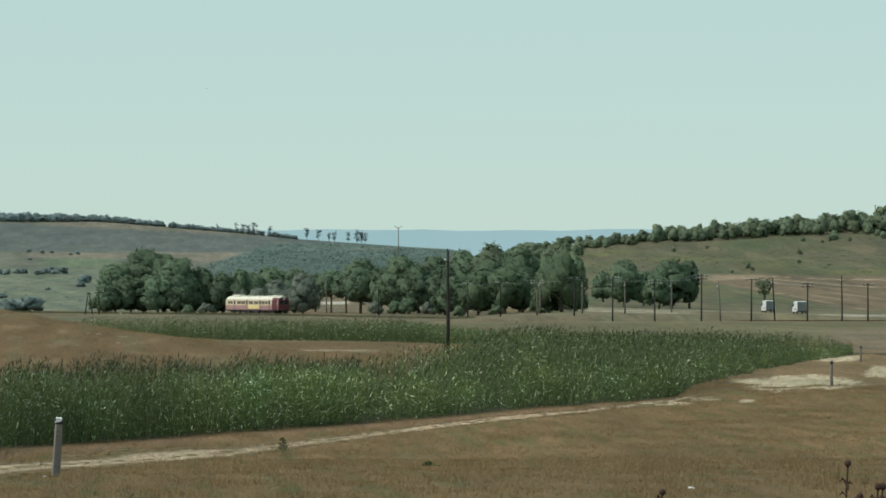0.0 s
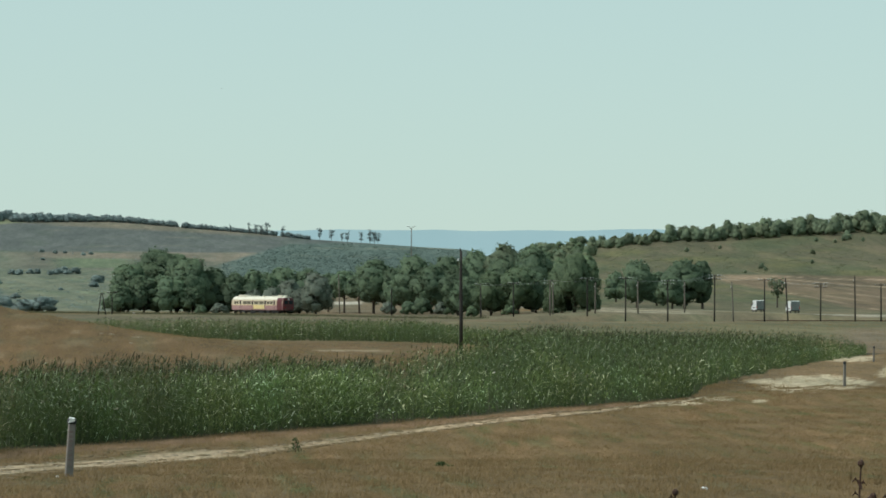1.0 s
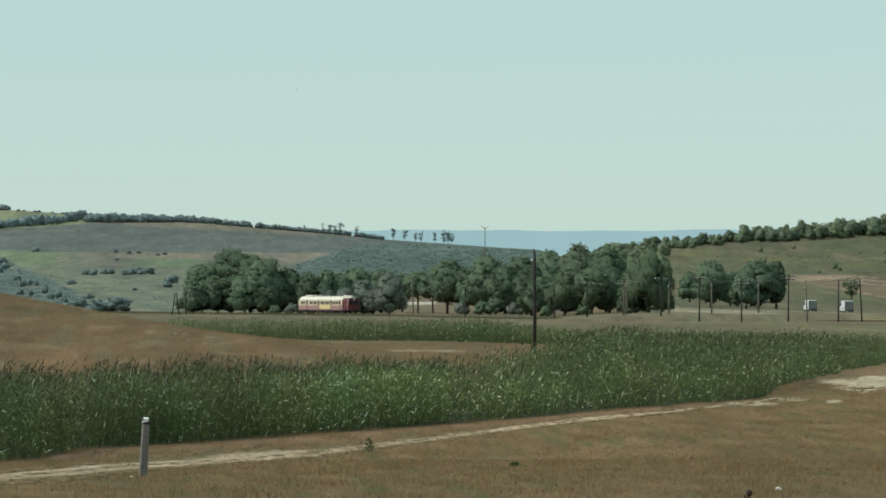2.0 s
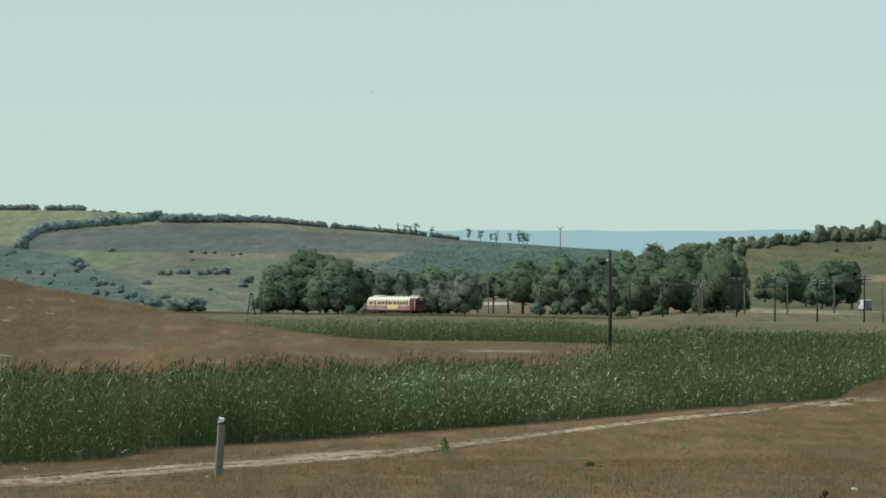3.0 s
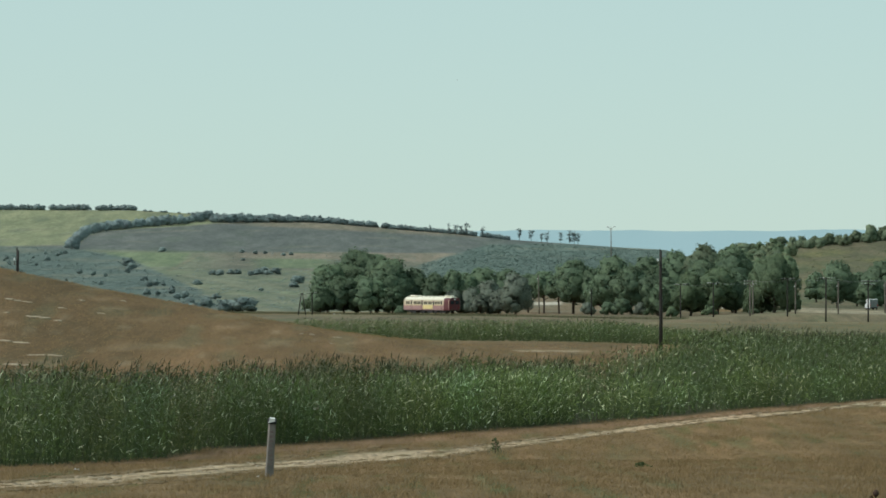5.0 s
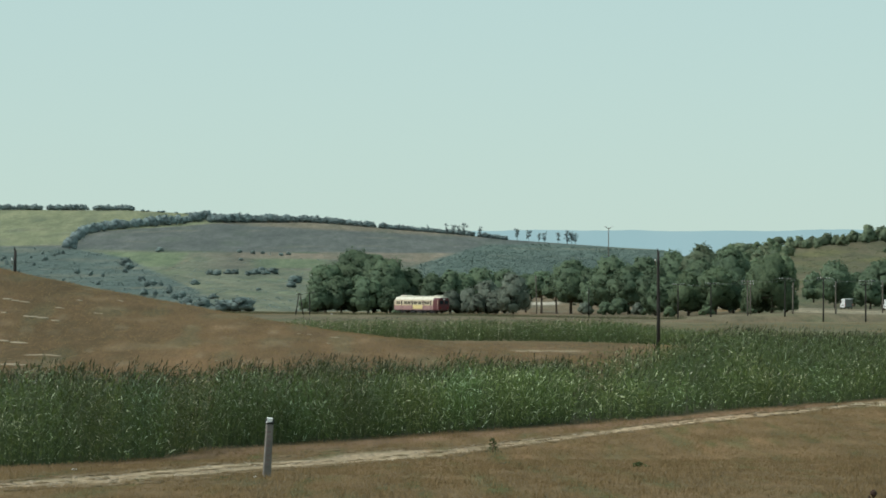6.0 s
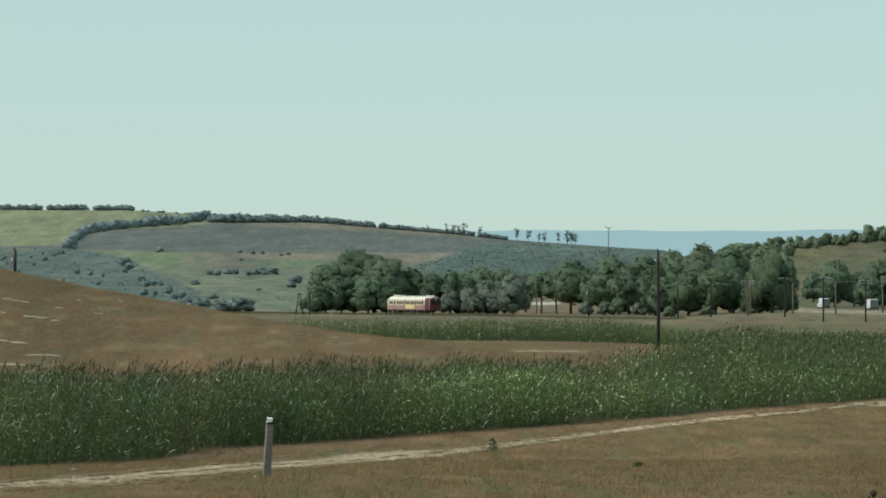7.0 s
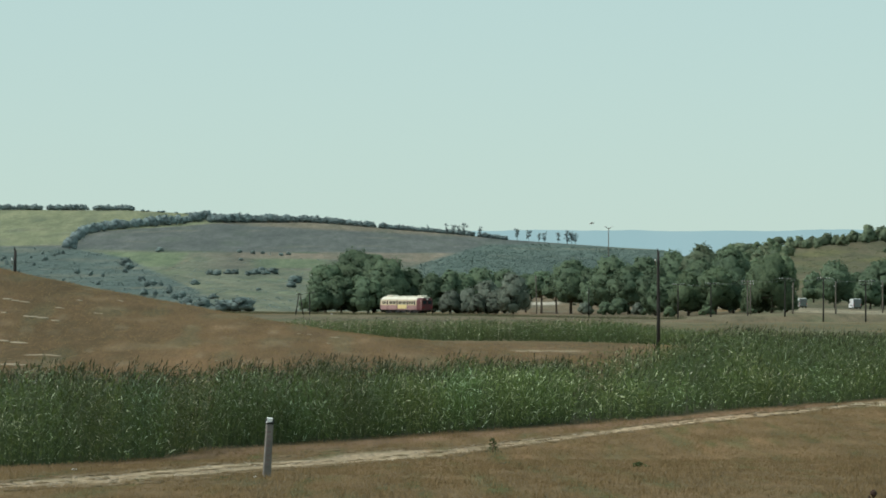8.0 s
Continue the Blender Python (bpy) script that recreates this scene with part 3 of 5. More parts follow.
def crown_points(rs, h, w, low, count, lobes, shape):
    """Leaf places and outward ways of a crown: a few broad boughs, closely set, each covered with clusters of leaves."""
    cs, rr = [], []
    tall = h - low
    for k in range(lobes):
        f = (k + rs.uniform(0.2, 0.8)) / lobes
        wide = {"round": math.sin(math.pi * min(0.93, 0.24 + 0.66 * f)), "tall": 0.55 + 0.3 * f, "willow": 0.95 - 0.45 * f ** 2, "bush": 1.0 - 0.5 * f ** 1.6, "thin": 0.3 + 0.7 * f}[shape]
        r = (rs.uniform(0.15, 0.25) if lobes >= 12 else rs.uniform(0.2, 0.31)) * min(w, tall) * (0.9 if shape == "tall" else 1.0)
        a, q = 2.4 * k + rs.uniform(-0.6, 0.6), math.sqrt(rs.uniform(0.15, 1)) * max(0.0, w / 2 * wide - 0.8 * r)
        cs.append((math.cos(a) * q, math.sin(a) * q, low + 0.72 * r + (tall - 1.55 * r) * f))
        rr.append(r)
    cs, rr = np.array(cs), np.array(rr)
    # clusters sit on the outside of the boughs, so that the outline is broken up
    subs = max(14, count // 11)
    tries = subs * 6
    at = rs.choice(lobes, tries, p=rr ** 2 / (rr ** 2).sum())
    arm = rs.normal(0, 1, (tries, 3)) + np.array([0, 0, 0.15])
    arm /= np.linalg.norm(arm, axis=1)[:, None]
    hub = cs[at] + arm * (rr[at] * rs.uniform(0.86, 1.07, tries))[:, None] * np.array([1, 1, 0.85])
    inside = np.linalg.norm((hub[:, None, :] - cs[None]) / np.array([1, 1, 0.85]), axis=2) / rr[None]
    inside[np.arange(tries), at] = 9
    free = np.flatnonzero(inside.min(1) > (0.72 if shape != "tall" else 0.2))[:subs]
    hub, arm = hub[free], arm[free]
    wide = rs.uniform(0.55, 1.25, len(hub)) * (0.052 if lobes >= 12 else 0.14) * min(w, h)
    pick = rs.randint(0, len(hub), count)
    way = rs.normal(0, 1, (count, 3))
    way /= np.linalg.norm(way, axis=1)[:, None]
    p = hub[pick] + way * (wide[pick] * rs.uniform(0.25, 1.05, count))[:, None] * np.array([1.15, 1.15, 0.7])
    way = 0.6 * arm[pick] + 0.4 * way
    if shape == "willow":
        # boughs hang down in curtains
        p[:, 2] -= np.where(rs.uniform(0, 1, count) < 0.55, rs.exponential(0.13 * h, count), 0)
    p[:, 2] = np.maximum(p[:, 2], low * rs.uniform(0.5, 1.0, count) + 0.2)
    return p, way, cs, rr


def tree_meshes(seed, h, w, low, shape, leaf_mat, leaf=0.3, count=2200, lobes=12):
    rs = np.random.RandomState(seed)
    p, way, cs, rr = crown_points(rs, h, w, low, count, lobes, shape)
    sizes = rs.uniform(0.6, 1.3, count) * leaf
    droop, stretch = (0.75, 2.2) if shape == "willow" else (0.0, 1.0)
    fill = 0.3 if shape == "tall" else 0.35 if shape == "thin" else 0.86 if lobes >= 12 else 0.9
    mass = np.stack([rr * fill, rr * fill, rr * fill * (1.1 if shape == "willow" else 0.82)], 1)
    core = cs.copy()
    core[:, 2] = np.maximum(core[:, 2], mass[:, 2] * 0.75 + low * 0.6)
    out = way + np.array([0, 0, 0.35])
    bulk = lumps(core, mass, rs, BALL_FINE if lobes >= 12 else BALL_COARSE, 0.12)
    middle, half = np.array([0, 0, low + 0.42 * (h - low)]), np.array([w / 2, w / 2, (h - low) / 2])

    def abroad(q, bough):
        # the way out of the whole crown, turned a little by the bough
        return (q - middle) / half * 0.85 + bough * 0.35 + np.array([0, 0, 0.12])

    crown = leafy_mesh("crown", spray(p, out, sizes, rs, stretch, droop, 0.5), abroad(p, way) + rs.normal(0, 0.35, out.shape), bulk, leaf_mat, abroad(bulk[0], bulk[2]))
    t = Shell()
    r0 = (0.022 * h + 0.03) * (0.55 if shape == "tall" else 1.0)
    lean = rs.uniform(-0.03, 0.03, 2) * h
    t.tube([(0, 0, -0.3), (lean[0] * 0.2, lean[1] * 0.2, h * 0.15), (lean[0] * 0.5, lean[1] * 0.5, h * 0.4), (lean[0], lean[1], h * 0.8)], [r0 * 1.25, r0, r0 * 0.7, r0 * 0.2], 7)
    for c in cs[:2 if lobes < 12 else 6]:
        start = Vector((lean[0] * 0.4, lean[1] * 0.4, h * rs.uniform(0.18, 0.45)))
        end = Vector(c)
        mid = (start + end) / 2 + Vector((0, 0, -0.04 * h))
        t.tube([start, mid, end], [r0 * 0.5, r0 * 0.33, r0 * 0.1], 5)
    return t.mesh("trunk", BARK), crown


def tree_thing(name, meshes, m, label, category="tree", group=""):
    ob = new(name)
    ob.matrix_basis = m
    for nm, me in zip(("trunk", "crown"), meshes):
        new(nm, me).parent = ob
    return tagged(ob, label, category, group)


def ground_reading(u, d):
    z = stand(u, d)[2]
    return 500 - (z - EYE_Z) * F / d


def tree_at(seed, u, d, top, wide, shape="round", mat=LEAF_GREEN, label="dark green broadleaf tree beside the railway", low=0.12, count=2200, leaf=0.3, name="broadleaf_tree"):
    x, y, z = stand(u, d)
    h = (ground_reading(u, d) - top) * d / F
    w = wide * 1.12 * d / F
    rs = random.Random(seed)
    return tree_thing(name, tree_meshes(seed, h, w, h * low, shape, mat, leaf * 0.85, int(count * 1.4), 24), pose(x, y, z - 0.05, 0, 0, rs.uniform(0, 360)), label, group="")


def valley_trees():
    dark = "dense dark green oak standing behind the railway"
    row = "dark green tree in the row along the railway"
    bank = "broad green tree on the bank beside the road"
    for k, (u, d, top, wide) in enumerate([(576, 1222, 464, 92), (628, 1228, 437, 124), (684, 1222, 455, 98), (662, 1226, 446, 96), (708, 1226, 476, 60), (604, 1216, 488, 88), (652, 1216, 486, 92), (563, 1212, 505, 50), (690, 1214, 508, 52)]):
        tree_at(100 + k, u, d, top, wide, "bush", label=dark, low=0.06, count=3200, name="oak_tree")
    for k, (u, d, top, wide) in enumerate([(730, 1224, 474, 62), (766, 1222, 481, 54), (797, 1222, 476, 50), (848, 1240, 470, 80), (820, 1236, 482, 60), (893, 1240, 474, 70),
                                           (958, 1236, 478, 58), (985, 1222, 482, 50), (1010, 1216, 456, 74), (1046, 1212, 472, 54), (1084, 1196, 449, 78), (1112, 1190, 466, 70),
                                           (1062, 1202, 484, 62), (1142, 1200, 452, 72), (930, 1250, 484, 60), (1128, 1206, 488, 80)]):
        tree_at(130 + k, u, d, top, wide * 1.12, "round" if k % 3 == 2 or k in (6, 7) else "bush", label=row, low=0.36 if k in (6, 7, 14) else 0.17 if k > 7 else 0.04, count=2600)
    for k, (u, d, top, wide) in enumerate([(798, 1196, 513, 48), (830, 1196, 508, 48), (862, 1194, 494, 58), (878, 1190, 512, 44), (846, 1190, 520, 40)]):
        tree_at(160 + k, u, d, top, wide, "bush", LEAF_GREY, "silvery grey-green oleaster bush beside the railway", 0.03, 1500, 0.26, "oleaster_bush")
    tree_at(170, 908, 1186, 482, 62, "bush", LEAF_GREY, "tall grey-green oleaster bush beside the railway", 0.04, 2200, 0.26, "oleaster_bush")
    for k, (u, d, top, wide, mat) in enumerate([(1192, 1170, 440, 84, LEAF_GREEN), (1243, 1150, 429, 92, LEAF_CREST), (1292, 1140, 433, 86, LEAF_GREEN), (1218, 1098, 478, 84, LEAF_WILLOW),
                                                (1266, 1096, 470, 86, LEAF_WILLOW), (1176, 1110, 488, 66, LEAF_GREEN), (1298, 1100, 480, 60, LEAF_GREEN), (1160, 1130, 470, 70, LEAF_GREEN), (1240, 1110, 455, 90, LEAF_GREEN)]):
        tree_at(180 + k, u, d, top, wide, "round", mat, "large leafy tree at the edge of the meadow", 0.07, 3000)
    for k, (u, d, top, wide) in enumerate([(1366, 1080, 447, 80), (1344, 1085, 460, 56), (1392, 1087, 452, 44), (1332, 1088, 492, 40)]):
        tree_at(200 + k, u, d, top, wide, "willow", LEAF_WILLOW, "weeping willow with hanging branches by the road", 0.07, 3200, 0.2, "willow_tree")
    for k, (u, d, top, wide) in enumerate([(1440, 1270, 480, 44), (1478, 1200, 459, 72), (1512, 1222, 480, 48), (1562, 1150, 457, 92), (1594, 1152, 460, 42), (1540, 1146, 488, 66)]):
        tree_at(210 + k, u, d, top, wide, "round", label=bank, low=0.1, count=2600)
    for k, (u, d, top, wide) in enumerate([(1036, 1186, 534, 30), (1072, 1176, 532, 30), (1096, 1172, 526, 44), (1130, 1168, 534, 28), (1150, 1160, 528, 36), (706, 1196, 540, 30), (738, 1196, 536, 36)]):
        tree_at(240 + k, u, d, top, wide, "bush", LEAF_GREEN if k % 3 else LEAF_GREY, "low shrub under the trees of the row", 0.0, 500, 0.22, "undergrowth_shrub")
    tree_at(220, 1727, 1200, 489, 38, "thin", LEAF_YELLOW, "small thin-leaved wild pear tree on the slope", 0.3, 900, 0.22, "pear_tree")
    for k, (u, d, top, wide) in enumerate([(1252, 1080, 540, 34), (1184, 1080, 542, 26), (1330, 1075, 546, 24)]):
        tree_at(230 + k, u, d, top, wide, "bush", LEAF_WILLOW, "low green bush in the meadow", 0.0, 420, 0.2, "meadow_bush")


valley_trees()


def on_slope(u, v, near=1300, far=2995):
    """Range at which the hillside shows the scale reading v at bearing u."""
    d = np.arange(near, far, 8.0)
    seen = 500 - (lie((u - 784) * d / F, d) - EYE_Z) * F / d
    hit = np.flatnonzero(seen <= v)
    return float(d[hit[0]]) if len(hit) else float(far)


def far_growth():
    """Hedges, crest rows and field trees: a few kinds, each copied with its own turn and size."""
    rs = random.Random(7)
    kinds = {}
    for nm, shape, mat, label, low in (("hedge_bush", "bush", [LEAF_FAR_HAZED], "dark rounded bush in a field hedge", 0.0), ("field_bush", "bush", [LEAF_BUSH_HAZED], "low bush on the far slope, its green hazed towards blue", 0.0), ("crest_bush", "bush", [LEAF_CREST, LEAF_YELLOW, LEAF_CREST], "green bush on the crest of the hill", 0.0),
                                       ("poplar_tree", "tall", [LEAF_FAR_HAZED], "slender sparse tree on the skyline", 0.2), ("copse_tree", "round", [LEAF_YELLOW, LEAF_CREST, LEAF_WILLOW], "yellowish green tree in the hillside copse", 0.08)):
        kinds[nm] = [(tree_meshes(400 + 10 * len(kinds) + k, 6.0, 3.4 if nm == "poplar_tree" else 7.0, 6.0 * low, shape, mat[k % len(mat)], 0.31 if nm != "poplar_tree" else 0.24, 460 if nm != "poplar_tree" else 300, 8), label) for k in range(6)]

    def put(nm, u, d, top=None, tall=None, wide=1.0, group=""):
        x, y, z = stand(u, d)
        h = tall if tall else max(1.0, (ground_reading(u, d) - top) * d / F)
        meshes, label = rs.choice(kinds[nm])
        m = pose(x, y, z - 0.1, 0, 0, rs.uniform(0, 360)) @ Matrix.Diagonal((h / 6 * wide, h / 6 * wide, h / 6, 1))
        tree_thing(nm, meshes, m, label, "bush" if "bush" in nm else "tree", group)

    # row on the far crest and the hedge that climbs to it
    u = -60
    while u < 236:
        if not (74 < u < 88 or 156 < u < 168):
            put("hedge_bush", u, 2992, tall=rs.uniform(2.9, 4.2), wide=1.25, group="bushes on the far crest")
        u += rs.uniform(4, 7)
    line = [(123, 442), (128, 434), (134, 426), (142, 420), (152, 416), (162, 413), (172, 411), (182, 409), (192, 408), (204, 407), (213, 406), (224, 405), (240, 403), (250, 402), (262, 401), (272, 401),
            (290, 400), (302, 399), (316, 398), (328, 396), (338, 394), (348, 392), (358, 391), (368, 390)]
    for u, v in line + [((a[0] + b[0]) / 2 + 1, (a[1] + b[1]) / 2) for a, b in zip(line, line[1:])]:
        put("hedge_bush", u, on_slope(u, v), tall=rs.uniform(4.0, 6.4), wide=1.15, group="bushes of the field hedge")
    u = 372
    while u < 900:
        tall = np.interp(u, [370, 450, 530, 600, 680, 740, 900], [5.0, 5.4, 4.4, 4.2, 3.4, 3.2, 3.0]) * rs.uniform(0.8, 1.12)
        if not (524 < u < 530 or 660 < u < 672 or 838 < u < 848):
            put("hedge_bush", u, on_slope(u, 394.5) if u < 540 else 2985, tall=tall, wide=1.25, group="bushes on the far crest")
        u += rs.uniform(3.5, 6.5)
    for u in (252, 262, 281, 288, 312, 330, 337, 345, 352, 368, 379):
        put("hedge_bush", u, 2990, tall=rs.uniform(0.9, 1.6), wide=2.6, group="bushes on the far crest")
    for u, top in [(757, 397), (790, 394), (803, 395), (812, 396), (822, 394), (850, 400), (915, 401), (936, 404), (954, 410), (964, 409), (988, 411), (1004, 406), (1012, 406), (1018, 412)]:
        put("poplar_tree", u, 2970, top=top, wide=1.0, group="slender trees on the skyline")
    for u, v, tall in [(372, 487, 2.6), (385, 488, 3.0), (404, 486, 2.6), (416, 486, 2.6), (440, 488, 2.6), (452, 487, 3.2), (463, 485, 3.4), (470, 487, 2.6), (484, 486, 3.6), (283, 447, 3.0), (424, 448, 2.2), (447, 450, 2.2), (465, 450, 1.8),
                       (497, 454, 2.0)]:
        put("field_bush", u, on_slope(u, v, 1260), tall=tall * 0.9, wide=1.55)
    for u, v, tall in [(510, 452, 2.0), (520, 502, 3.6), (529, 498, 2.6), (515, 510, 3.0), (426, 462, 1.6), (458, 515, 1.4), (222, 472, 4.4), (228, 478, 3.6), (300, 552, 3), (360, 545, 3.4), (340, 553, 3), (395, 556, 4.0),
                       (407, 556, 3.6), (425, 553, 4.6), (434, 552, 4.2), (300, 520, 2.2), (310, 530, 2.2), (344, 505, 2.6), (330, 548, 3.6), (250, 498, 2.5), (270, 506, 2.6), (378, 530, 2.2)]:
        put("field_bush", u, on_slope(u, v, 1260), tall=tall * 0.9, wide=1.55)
    # small trees standing in the scrub
    for k in range(45):
        u = rs.uniform(-60, 330)
        v = rs.uniform(np.interp(u, [0, 130, 220, 330], [446, 448, 466, 515]), 545)
        put("field_bush", u, on_slope(u, v, 1260), tall=rs.uniform(1.2, 2.6), wide=1.1)
    # bushes on the crest of the right-hand hill
    u = 1398
    while u < 2060:
        tall = np.interp(u, [1440, 1560, 1700, 1860, 2060], [4.2, 5.0, 6.0, 7.2, 7.6]) * rs.uniform(0.62, 1.12)
        put("crest_bush", u, rs.uniform(1860, 1900), tall=tall, wide=0.95, group="bushes on the near crest")
        u += rs.uniform(3.5, 7)
    for u, top in [(1536, 394), (1640, 388), (1702, 385), (1770, 380), (1790, 376), (1880, 368), (1935, 362), (1948, 360)]:
        put("crest_bush", u, 1880, top=top, wide=0.8, group="bushes on the near crest")
    for u, v, tall in [(1848, 428, 3), (1854, 426, 2.6), (1852, 424, 3.4), (1790, 452, 2), (1789, 468, 1.6), (1796, 430, 1.8), (1699, 478, 2.2), (1706, 480, 1.6), (1914, 417, 4), (1930, 420, 3), (1940, 424, 3), (1670, 485, 1.2), (1830, 432, 1.6), (1880, 430, 1.8),
                       (1566, 448, 2), (1625, 442, 1.6)]:
        put("crest_bush", u, on_slope(u, v, 1115, 1890), tall=tall)
    # copse between the willows and the crest
    rs = random.Random(9)
    for k in range(130):
        u = 1130 + (k * 0.618034 % 1) * 264 + rs.uniform(-4, 4)
        d = 1890 - (k % 9) * 48 - rs.uniform(0, 40)
        put("copse_tree", u, d, tall=rs.uniform(4.2, 6.6) * np.interp(u, [1130, 1300, 1420], [1.25, 1.05, 0.85]), wide=1.1, group="trees of the hillside copse")


far_growth()


def clumps(name, places, heights, rs, mat, label, per=11, leaf=1.25):
    """Woodland too far off to tell tree from tree: low clumps of foliage over the ground."""
    n = len(places)
    c = np.repeat(places, per, 0)
    h = np.repeat(heights, per)
    way = rs.normal(0, 1, (n * per, 3))
    way /= np.linalg.norm(way, axis=1)[:, None]
    way[:, 2] = np.abs(way[:, 2])
    p = c + way * (h * rs.uniform(0.6, 1.05, n * per))[:, None] * np.array([1.25, 1.25, 0.5])
    sizes = leaf * rs.uniform(0.6, 1.3, n * per) * h / 4
    inner = np.zeros((0, 3)), np.zeros((0, 4), int), np.zeros((0, 3))
    out = way * 0.5 + np.array([-0.2, -0.1, 0.7])
    me = leafy_mesh(name, spray(p, out, sizes, rs, 1.0, 0.0, 0.35), out + rs.normal(0, 0.12, out.shape), inner, mat, inner[2])
    tagged(new(name, me), label, "woodland", kind="stuff")


def far_woods():
    rs = np.random.RandomState(31)

    def growth(n, u0, u1, d0, d1):
        u, d = rs.uniform(u0, u1, n), rs.uniform(d0, d1, n)
        x = (u - 784) * d / F
        z = lie(x, d)
        return u, d, x, z, 500 - (z - EYE_Z) * F / d

    u, d, x, z, v = growth(40000, 740, 1200, 1700, 2960)
    ok = np.flatnonzero((v > np.interp(u, [700, 780, 860, 960, 1060, 1200], [482, 458, 434, 432, 436, 446])) & (v < 500))[:3800]
    hs = np.where(rs.uniform(0, 1, len(ok)) < 0.8, rs.uniform(0.8, 1.3, len(ok)), rs.uniform(1.2, 1.9, len(ok)))
    clumps("far_wood", np.stack([x, d, z], 1)[ok], hs, rs, LEAF_WOOD_HAZED, "dense wood covering the far hillside, its green hazed towards blue")
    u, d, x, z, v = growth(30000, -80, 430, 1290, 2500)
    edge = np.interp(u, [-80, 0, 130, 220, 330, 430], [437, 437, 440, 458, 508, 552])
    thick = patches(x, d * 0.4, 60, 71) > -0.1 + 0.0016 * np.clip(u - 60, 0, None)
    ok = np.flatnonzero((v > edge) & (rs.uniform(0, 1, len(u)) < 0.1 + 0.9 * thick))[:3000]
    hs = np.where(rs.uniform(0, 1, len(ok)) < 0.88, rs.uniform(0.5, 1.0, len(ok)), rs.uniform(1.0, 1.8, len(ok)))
    clumps("hillside_scrub", np.stack([x, d, z], 1)[ok], hs, rs, LEAF_SCRUB_HAZED, "patchy dark scrub on the far slope")
    u, d, x, z, v = growth(9000, 1420, 1960, 1250, 1880)
    ok = np.flatnonzero((v < 486) & (rs.uniform(0, 1, len(u)) < 0.1 + 0.5 * (patches(x, d * 0.12, 16, 76) > 0.15)))[:1500]
    clumps("hill_tufts", np.stack([x, d, z], 1)[ok], rs.uniform(0.3, 0.75, len(ok)), rs, LEAF_TUFT, "low green and brown tufts on the dry hillside")
    u, d, x, z, v = growth(5000, 300, 860, 1260, 2900)
    ok = np.flatnonzero((v > 447) & (rs.uniform(0, 1, len(u)) < 0.05 + 0.5 * (patches(x, d * 0.2, 40, 79) > 0.3)))[:700]
    clumps("slope_tufts", np.stack([x, d, z], 1)[ok], rs.uniform(0.3, 0.9, len(ok)), rs, LEAF_SCRUB_HAZED, "low tufts on the far slope, their green hazed towards blue")


far_woods()


